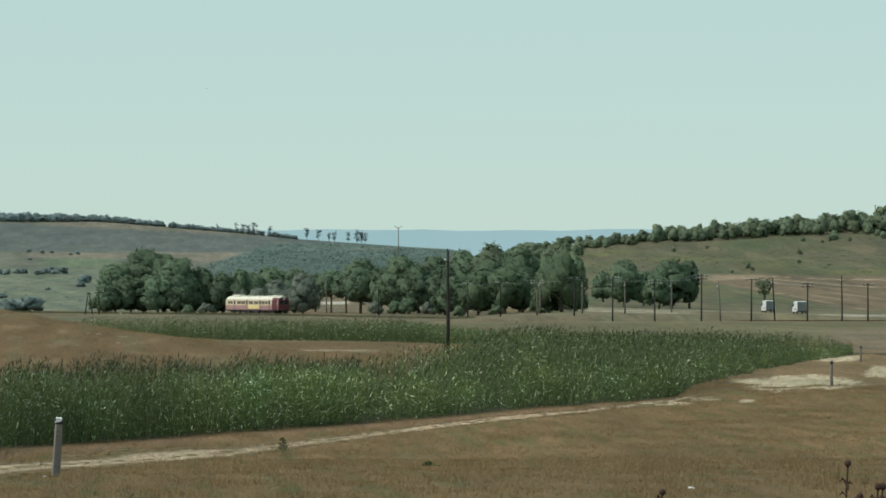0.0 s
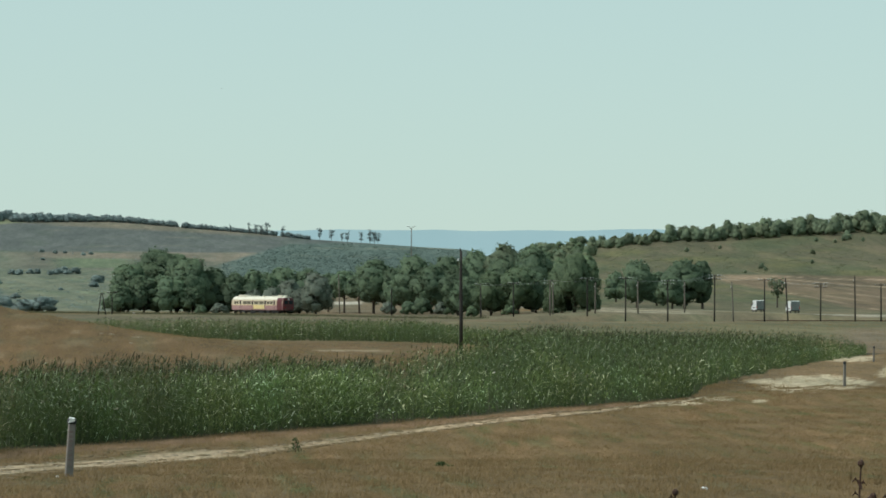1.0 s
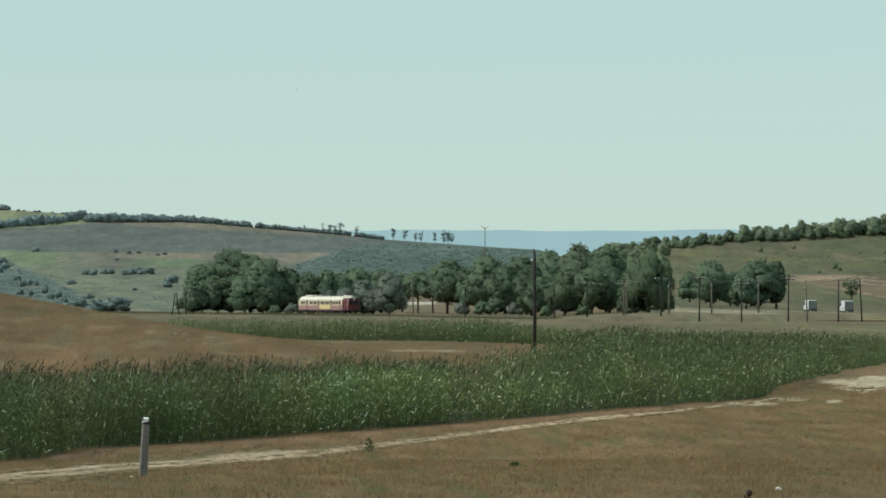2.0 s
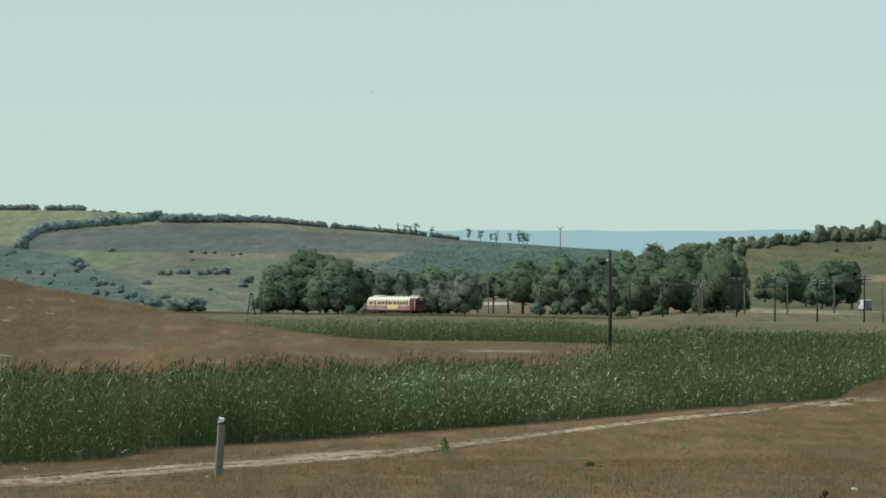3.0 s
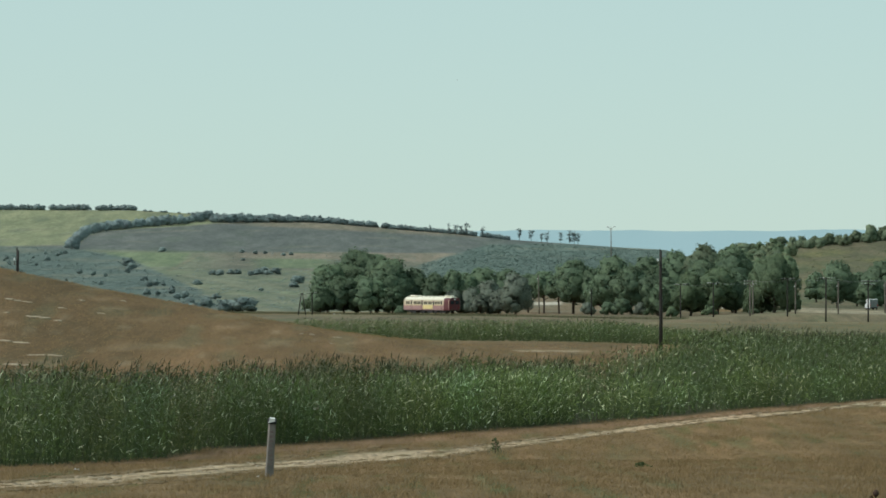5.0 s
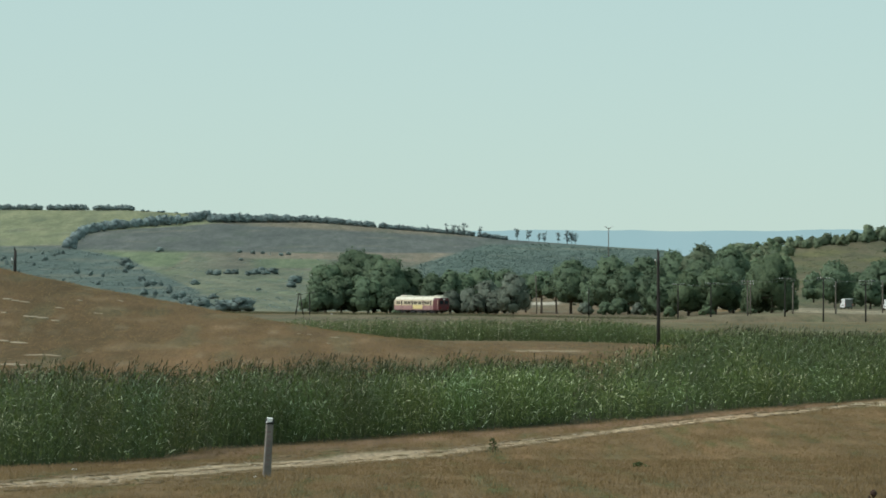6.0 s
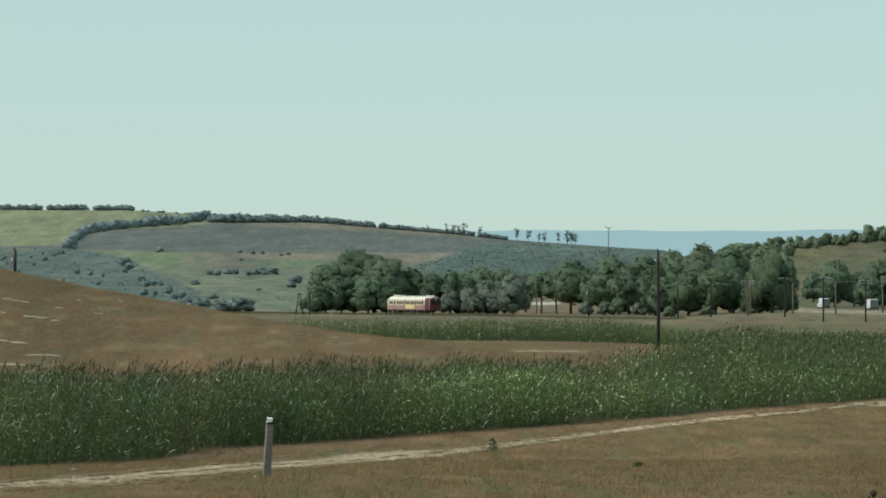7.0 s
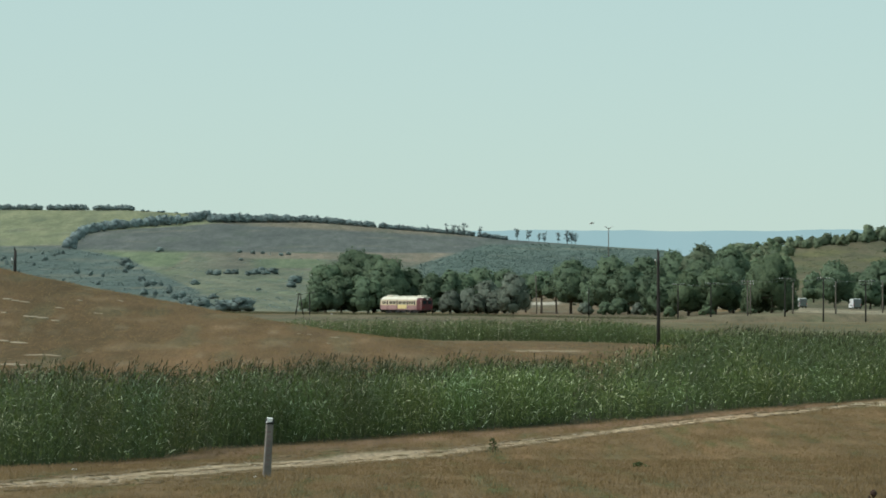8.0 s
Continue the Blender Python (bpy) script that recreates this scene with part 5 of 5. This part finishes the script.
def wheel(name, r, w, parent, at, mat, rim_mat, rim_name="hub"):
    sh = Shell()
    rings = []
    for yy, rr in ((-w / 2, r * 0.55), (-w / 2, r * 0.94), (-w / 2 + 0.02, r), (w / 2 - 0.02, r), (w / 2, r * 0.94), (w / 2, r * 0.55)):
        rings.append([(rr * math.cos(2 * math.pi * k / 18), yy, rr * math.sin(2 * math.pi * k / 18)) for k in range(18)])
    ob = part(name, sh.face_ring(rings), mat, parent)
    ob.location = at
    hub = Shell()
    rings = []
    for yy, rr in ((-w / 2 - 0.01, r * 0.2), (-w / 2 - 0.005, r * 0.54), (w / 2 + 0.005, r * 0.54), (w / 2 + 0.01, r * 0.2)):
        rings.append([(rr * math.cos(2 * math.pi * k / 12), yy, rr * math.sin(2 * math.pi * k / 12)) for k in range(12)])
    part(rim_name, hub.face_ring(rings), rim_mat, ob)
    return ob


SIDE = [(1.40, 0.95), (1.47, 1.25), (1.48, 2.05), (1.46, 2.9), (1.38, 3.32), (1.18, 3.66), (0.80, 3.92), (0.35, 4.03), (0, 4.05)]


def section(lo, hi):
    """The body's outline between two heights, from one side over to the other."""
    zs = [p[1] for p in SIDE]
    ws = [p[0] for p in SIDE]
    hs = [lo] + [z for z in zs if lo < z < hi] + [hi]
    right = [(np.interp(h, zs, ws), h) for h in hs]
    return right


def body_band(lo, hi, x0, x1, taper=0.0):
    right = section(lo, hi)
    loop = [(w, h) for w, h in right] + [(-w, h) for w, h in reversed(right)]
    rings = []
    for xx, g in ((x0, taper), (x0 + 0.45, 0.0), (x1 - 0.45, 0.0), (x1, taper)):
        rings.append([(xx, w * (1 - g), h) for w, h in loop])
    return Shell().face_ring(rings)


WHEELS = []


def make_railcar():
    """The railcar; its own x points the way it goes, the origin is between the rails at rail height."""
    car = new("railcar")
    half = 12.2
    lower = part("lower_body", body_band(0.95, 2.05, -half + 0.25, half), RAIL_RED, car, "faded red lower side panels")
    upper = part("upper_body", body_band(2.05, 3.34, -half + 0.25, half), RAIL_CREAM, car, "cream window band")
    roof = part("roof", body_band(3.34, 4.05, -half + 0.15, half, 0.12), RAIL_ROOF, car, "pale cream rounded roof")
    end = part("end_wall", body_band(0.95, 3.75, -half, -half + 3.3, 0.10), RAIL_END, car, "dark red driver's end")
    end.scale = (1, 1.012, 1.004)
    for sy in (-1, 1):
        part("windscreen", Shell().box((-half - 0.01, sy * 0.62, 2.72), (0.10, 0.95, 0.85), 0.04), GLASS_DARK, end, "dark windscreen pane")
        part("tail_lamp", Shell().tube([(-half + 0.02, sy * 0.95, 1.55), (-half - 0.10, sy * 0.95, 1.55)], [0.14, 0.13], 12), LAMP_RED, end)
        part("buffer", Shell().tube([(-half + 0.1, sy * 0.87, 1.05), (-half - 0.45, sy * 0.87, 1.05), (-half - 0.46, sy * 0.87, 1.05), (-half - 0.55, sy * 0.87, 1.05)], [0.10, 0.10, 0.23, 0.23], 12), STEEL, car)
        part("buffer", Shell().tube([(half - 0.1, sy * 0.87, 1.05), (half + 0.45, sy * 0.87, 1.05), (half + 0.46, sy * 0.87, 1.05), (half + 0.55, sy * 0.87, 1.05)], [0.10, 0.10, 0.23, 0.23], 12), STEEL, car)
    part("headlamp", Shell().tube([(-half + 0.1, 0, 3.45), (-half - 0.08, 0, 3.45)], [0.2, 0.18], 12), LAMP_CLEAR, end)
    part("windscreen", Shell().box((half + 0.01, 0, 2.72), (0.08, 2.1, 0.8), 0.04), GLASS_DARK, upper, "dark windscreen pane")
    for sy in (-1, 1):
        for xx, ww in ((10.5, 0.95), (9.4, 0.95), (5.9, 1.8), (3.9, 1.8), (0.35, 2.1), (-2.1, 2.1), (-5.2, 1.3), (-6.7, 1.3)):
            win = part("window", Shell().box((xx, sy * 1.455, 2.62), (ww, 0.05, 0.76), 0.02), GLASS_BROWN, upper, "dark tinted side window")
            part("window_frame", Shell().box((xx, sy * 1.468, 2.98), (ww + 0.1, 0.05, 0.06), 0.01).box((xx, sy * 1.468, 2.25), (ww + 0.1, 0.05, 0.06), 0.01), RAIL_CREAM, win)
        for xx in (8.0, 2.2, -3.9, -8.1):
            door = part("door", Shell().box((xx, sy * 1.445, 2.05), (0.62, 0.07, 2.1), 0.03), RAIL_RED, car, "dark recessed folding door")
            part("door_window", Shell().box((xx, sy * 1.478, 2.6), (0.5, 0.03, 0.8), 0.01), GLASS_DARK, door)
            part("door_seam", Shell().box((xx + 0.33, sy * 1.465, 2.1), (0.08, 0.06, 2.25), 0.01).box((xx - 0.33, sy * 1.465, 2.1), (0.08, 0.06, 2.25), 0.01), DARK_PAINT, door)
        part("side_panel", Shell().box((-0.85, sy * 1.475, 1.66), (5.2, 0.05, 0.84), 0.02), RAIL_YELLOW, lower, "plain yellow panel")
        part("waist_strip", Shell().box((1.6, sy * 1.48, 2.08), (20.8, 0.04, 0.09), 0.01), RAIL_YELLOW, lower, "narrow yellow waist line")
        part("gutter", Shell().box((1.6, sy * 1.40, 3.33), (20.8, 0.06, 0.06), 0.01), RAIL_ROOF, roof)
    for xx, ln, hh in ((8.4, 3.4, 0.34), (3.0, 0.9, 0.2), (-1.5, 0.9, 0.2), (-6.0, 0.9, 0.2), (-9.4, 1.9, 0.32)):
        part("roof_unit", Shell().box((xx, 0, 4.02 + hh / 2), (ln, 1.5, hh), 0.08), RAIL_ROOF, roof, "pale ventilator housing")
    part("exhaust", Shell().tube([(-10.2, 0.5, 3.9), (-10.2, 0.5, 4.5)], [0.09, 0.09], 8), STEEL, roof)
    part("underframe", Shell().box((0, 0, 0.86), (23.6, 2.4, 0.22), 0.03), DARK_PAINT, car, "dark underframe")
    for xx, ln in ((2.6, 2.4), (-1.2, 3.0), (-4.4, 1.6)):
        part("equipment_box", Shell().box((xx, 0, 0.58), (ln, 2.3, 0.45), 0.04), DARK_PAINT, car)
    for bx in (-7.9, 7.9):
        bogie = part("bogie", Shell().box((bx, 1.0, 0.55), (3.3, 0.16, 0.28), 0.03).box((bx, -1.0, 0.55), (3.3, 0.16, 0.28), 0.03).box((bx, 0, 0.55), (0.6, 2.0, 0.24), 0.03), DARK_PAINT, car, "dark bogie frame")
        for wx in (-1.2, 1.2):
            for sy in (-1, 1):
                w = wheel("wheel", 0.43, 0.13, bogie, (bx + wx, sy * 0.76, 0.43), STEEL, DARK_PAINT)
                WHEELS.append((w, 0.43))
    return tagged(car, "red and cream diesel railcar with pale roof and yellow panel", "railcar")


def make_van(tone):
    """A high-roofed van; x points forward, the origin is on the road under its middle."""
    van = new("delivery_van")
    prof = [(-2.75, 0.45), (-2.80, 1.2), (-2.72, 2.45), (-2.45, 2.66), (1.35, 2.62), (1.8, 2.46), (2.42, 1.55), (2.70, 1.22), (2.80, 0.85), (2.76, 0.42)]
    rings = []
    for yy, g in ((-0.98, 0.93), (-0.93, 1.0), (0.93, 1.0), (0.98, 0.93)):
        rings.append([(px * (0.985 if g < 1 else 1), yy if pz < 1.4 else yy * 0.93, 0.45 + (pz - 0.45) * (0.975 if g < 1 else 1)) for px, pz in prof])
    part("body", Shell().face_ring(rings), VAN_WHITE, van, "white painted bodywork")
    part("windscreen", Shell().face_ring([[(1.80, -0.80, 2.36), (1.80, 0.80, 2.36), (1.88, 0.80, 2.41), (1.88, -0.80, 2.41)], [(2.34, -0.85, 1.58), (2.34, 0.85, 1.58), (2.42, 0.85, 1.63), (2.42, -0.85, 1.63)]]), GLASS_DARK, van)
    for sy in (-1, 1):
        part("side_window", Shell().face_ring([[(1.35, sy * 0.90, 1.55), (2.22, sy * 0.90, 1.55), (1.80, sy * 0.89, 2.2), (1.35, sy * 0.88, 2.2)], [(1.35, sy * 0.955, 1.55), (2.22, sy * 0.955, 1.55), (1.80, sy * 0.925, 2.2), (1.35, sy * 0.92, 2.2)]]), GLASS_DARK, van)
        part("rear_window", Shell().box((-2.80, sy * 0.42, 1.78), (0.05, 0.66, 0.8), 0.02), GLASS_GREY, van)
        part("tail_lamp", Shell().box((-2.79, sy * 0.86, 1.15), (0.06, 0.14, 0.55), 0.02), LAMP_RED, van)
        part("headlamp", Shell().box((2.68, sy * 0.74, 1.0), (0.2, 0.34, 0.22), 0.04), LAMP_CLEAR, van)
        part("mirror", Shell().box((2.05, sy * 1.05, 1.6), (0.12, 0.20, 0.34), 0.04), DARK_PAINT, van)
        part("side_strip", Shell().box((-0.4, sy * 0.985, 0.95), (3.2, 0.03, 0.14), 0.01), DARK_PAINT, van)
        for wx in (-1.75, 1.75):
            wheel("wheel", 0.34, 0.24, van, (wx, sy * 0.86, 0.34), RUBBER, STEEL, "rim")
    # rear doors take the colour of a side turned from the sun
    part("rear_doors", Shell().box((-2.775, 0, 1.50), (0.07, 1.88, 2.10), 0.02), VAN_REAR_SHADE, van, "rear doors coloured dark grey-green for shade")
    part("door_seam", Shell().box((-2.80, 0, 1.5), (0.04, 0.03, 1.9), 0.005), DARK_PAINT, van)
    part("bumper", Shell().box((-2.80, 0, 0.55), (0.16, 1.9, 0.22), 0.04), DARK_PAINT, van)
    part("bumper", Shell().box((2.78, 0, 0.52), (0.16, 1.9, 0.28), 0.05), DARK_PAINT, van)
    van.scale = (0.95, 0.95, 0.9)
    return tagged(van, tone, "van", "vans on the road")


RAILCAR = make_railcar()
VAN_A = make_van("white high-roofed van with its rear coloured as shaded, driving ahead on the road")
VAN_B = make_van("white high-roofed van with its rear coloured as shaded, following on the road")


# ======== small things ========
def dead_stalks(u, d, tall, seed, label, heads=1):
    """A dried thistle: a bent stalk with side shoots and seed heads."""
    rs = random.Random(seed)
    x, y, z = stand(u, d)
    ob = new("dried_thistle")
    ob.matrix_basis = pose(x, y, z)
    for k in range(heads):
        bx, hh = rs.uniform(-0.12, 0.12) * (heads > 1), tall * rs.uniform(0.7, 1.0) if k else tall
        top = (bx + rs.uniform(-0.03, 0.03), 0, hh)
        st = part("stalk", Shell().tube([(bx * 0.4, 0, -0.05), (bx, 0, hh * 0.5), top], [0.016, 0.012, 0.010], 6), DEAD_STALK, ob)
        for q in range(6):
            f = rs.uniform(0.25, 0.85)
            a = rs.uniform(0, 6.28)
            p = Vector((bx, 0, hh * f))
            part("dry_leaf", Shell().tube([p, p + Vector((math.cos(a) * 0.05, math.sin(a) * 0.05, 0.05)), p + Vector((math.cos(a) * 0.09, math.sin(a) * 0.09, 0.0))], [0.012, 0.02, 0.004], 5), DEAD_STALK, st)
        part("seed_head", Shell().tube([(top[0], 0, hh - 0.02), (top[0], 0, hh + 0.015), (top[0], 0, hh + 0.05), (top[0], 0, hh + 0.075)], [0.014, 0.045, 0.04, 0.012], 9), DEAD_STALK, st, "dark brown seed head")
    return tagged(ob, label, "weed", "dried weeds in the foreground")


dead_stalks(1873, 62, 0.83, 1, "tall dried brown thistle with a single seed head", 1)
dead_stalks(1918, 60, 0.58, 2, "cluster of dried brown thistles", 4)
dead_stalks(1885, 60, 0.42, 5, "short dried brown thistle in dry grass", 2)
dead_stalks(1545, 66, 0.40, 3, "small dried brown thistle in dry grass", 1)


def green_weed(u, d, tall, seed):
    rs = np.random.RandomState(seed)
    n = 90
    h = rs.uniform(0.05, 1, n) * tall
    p = np.stack([rs.normal(0, 0.12, n) * (1.1 - h / tall), rs.normal(0, 0.1, n), h], 1)
    me = array_mesh("leaves", spray(p, rs.normal(0, 1, (n, 3)), rs.uniform(0.02, 0.045, n), rs, 1.6), quads(n), [WEED_LEAF])
    ob = new("track_weed")
    ob.matrix_basis = pose(*stand(u, d))
    new("leaves", me).parent = ob
    part("stem", Shell().tube([(0, 0, -0.05), (0.01, 0, tall * 0.5), (0.0, 0, tall * 0.95)], [0.015, 0.01, 0.005], 6), DEAD_STALK, ob)
    tagged(ob, "bushy grey-green weed growing on the track's edge", "weed")


green_weed(872, 146, 0.42, 5)
green_weed(1131, 122, 0.10, 6)


def litter(name, u, d, size, seed, label):
    rs = random.Random(seed)
    x, y, z = stand(u, d)
    sh = Shell()
    rings = []
    for k in range(5):
        f = k / 4
        rr = size * (0.25 + 0.5 * math.sin(math.pi * (0.15 + 0.7 * f)))
        rings.append([(size * (f - 0.5) * 1.6, rr * math.cos(a) * rs.uniform(0.6, 1.1), rr * 0.6 + rr * 0.6 * math.sin(a) * rs.uniform(0.7, 1.1)) for a in (0, 0.9, 1.9, 2.9, 3.9, 5.1)])
    ob = new(name, sh.face_ring(rings).mesh(name, WHITE_PAINT))
    ob.matrix_basis = pose(x, y, z - 0.01, 0, 0, rs.uniform(-30, 30))
    tagged(ob, label, "litter")


litter("crumpled_bag", 1597, 90, 0.075, 1, "small crumpled white plastic bag on dry grass")
litter("paper_scrap", 131, 115, 0.07, 2, "torn scrap of white paper beside the track")
# two white specks of unknown kind, given a made-up lumpy shape
litter("white_thing", 587, 1196, 0.34, 4, "small unidentified white thing beside the railway under the oaks")
litter("white_thing", 598, 1197, 0.28, 5, "small unidentified white thing beside the railway under the oaks")
litter("pale_stone", 452, 103, 0.045, 3, "small pale stone at the foot of the post")


def marl_stones():
    """Pale slabs that break through the turf of the mound and on the bare bank."""
    rs = random.Random(12)
    spots = [(4, 621, 0.8), (22, 622, 0.9), (34, 619, 0.5), (12, 612, 0.35), (4, 650, 0.6), (28, 648, 0.7), (60, 645, 0.6), (86, 642, 0.5), (100, 640, 0.4), (62, 568, 0.7), (80, 570, 0.6), (100, 569, 0.6), (172, 570, 0.45), (40, 550, 0.4),
             (14, 553, 0.5), (24, 548, 0.4), (136, 541, 0.35), (212, 541, 0.4), (50, 561, 0.35), (70, 636, 0.35), (594, 606, 0.3), (548, 600, 0.22), (530, 597, 0.18), (582, 608, 0.25)]
    slabs = []
    for u, v, size in spots:
        for q in range(3):
            uu = u + rs.uniform(-16, 16) * size
            slabs.append((uu, on_slope(uu, v + rs.uniform(-1.6, 1.6), 172, 300), size * rs.uniform(0.18, 0.42)))
    for u, d, s in slabs:
        x, y, z = stand(u, d)
        sh = Shell()
        n = 11
        bend = [rs.uniform(0.55, 1.2) for j in range(n)]
        rings = []
        for hh, g in ((-0.1, 1.0), (0.015, 0.97), (0.045, 0.66)):
            rings.append([(math.cos(6.283 * j / n) * s * 1.5 * g * bend[j], math.sin(6.283 * j / n) * s * 1.4 * g * bend[(j * 3) % n], hh * (0.9 + s) + math.sin(6.283 * j / n) * s * 1.4 * g * 0.03) for j in range(n)])
        ob = new("marl_stone", sh.face_ring(rings).mesh("marl_stone", MARL))
        ob.matrix_basis = pose(x, y, z, 0, 0, rs.uniform(-20, 20))
        tagged(ob, "pale flat slab of marl breaking through dry turf", "stone", "pale slabs")


marl_stones()


def make_bird(label):
    bird = new("swift")
    bird.scale = (0.3, 0.3, 0.3)
    body = Shell().tube([(-0.085, 0, 0), (-0.05, 0, 0.004), (0.0, 0, 0.006), (0.05, 0, 0.004), (0.08, 0, 0)], [0.004, 0.014, 0.02, 0.015, 0.003], 8)
    part("body", body, FEATHER, bird)
    for sy in (-1, 1):
        part("wing", Shell().face_ring([[(0.03, sy * 0.01, 0.010), (-0.02, sy * 0.01, 0.008), (-0.02, sy * 0.01, 0.003), (0.03, sy * 0.01, 0.004)],
                                        [(0.03, sy * 0.08, 0.03), (-0.01, sy * 0.08, 0.028), (-0.01, sy * 0.08, 0.024), (0.03, sy * 0.08, 0.026)],
                                        [(-0.05, sy * 0.19, 0.045), (-0.065, sy * 0.19, 0.044), (-0.065, sy * 0.19, 0.041), (-0.05, sy * 0.19, 0.041)]]), FEATHER, bird)
    part("tail", Shell().face_ring([[(-0.07, 0.012, 0.004), (-0.07, -0.012, 0.004), (-0.07, -0.012, 0), (-0.07, 0.012, 0)], [(-0.13, 0.03, 0.003), (-0.13, -0.03, 0.003), (-0.13, -0.03, 0), (-0.13, 0.03, 0)]]), FEATHER, bird)
    return tagged(bird, label, "bird", "birds in the air")


BIRD = make_bird("small grey bird in fast slanting flight")
HIGH_BIRD = make_bird("tiny grey bird drifting high over the valley")


# ======== what moves ========
def motions():
    # railcar: slowly away along the bending track
    rows = []
    for k in range(17):
        t = k * 0.5
        x, y = track_place(3.9 * t)
        away = 29.0 - 0.69 * t
        rows.append((t, pose(x, y, rail_level(y), 0, 0, 90 + away)))
    walk(RAILCAR, rows)
    # vans: along the road, one behind the other
    def van_rows(readings):
        us = [r[0] for r in ROAD][::-1]
        ds = [r[1] for r in ROAD][::-1]
        rows = []
        for k in range(17):
            t = k * 0.5
            u = float(np.interp(t, [r[0] for r in readings], [r[1] for r in readings]))
            d, d2 = float(np.interp(u, us, ds)), float(np.interp(u - 40, us, ds))
            x, y, z = stand(u, d)
            x2, y2, z2 = stand(u - 40, d2)
            rows.append((t, pose(x, y, z + 0.02, 0, 0, math.degrees(math.atan2(y2 - y, x2 - x)))))
        return rows
    walk(VAN_A, van_rows([(0, 1734), (1.5, 1673), (3, 1617), (6, 1498), (8, 1417)]))
    walk(VAN_B, van_rows([(0, 1790), (1.5, 1737), (6, 1574), (7, 1543), (8, 1513)]))
    # the railcar's wheels roll
    for w, r in WHEELS:
        speed = 3.85
        at = w.location.copy()
        turns = speed / r * 8.0
        n = int(turns / 1.2) + 1
        walk(w, [(8.0 * k / n, Matrix.Translation(at) @ Matrix.Rotation(turns * k / n, 4, "Y")) for k in range(n + 1)])
    # the near bird dives across from the far side, the high one drifts and climbs away
    def flight(rows, d, heading):
        return [(t, pose(*sight(u, v, d), 0, 8, heading)) for t, u, v in rows]
    walk(BIRD, flight([(0.0, 9400, -1297), (7.8, 1291, 341), (7.9, 1187, 362), (8.0, 1047, 396)], 45, 180))
    walk(HIGH_BIRD, flight([(0.0, 738, 158), (1.5, 742, 158), (3.2, 744, 165), (4.0, 764, 167), (4.7, 789, 168), (5.8, 860, -60), (8.0, 1000, -420)], 160, 20))


motions()
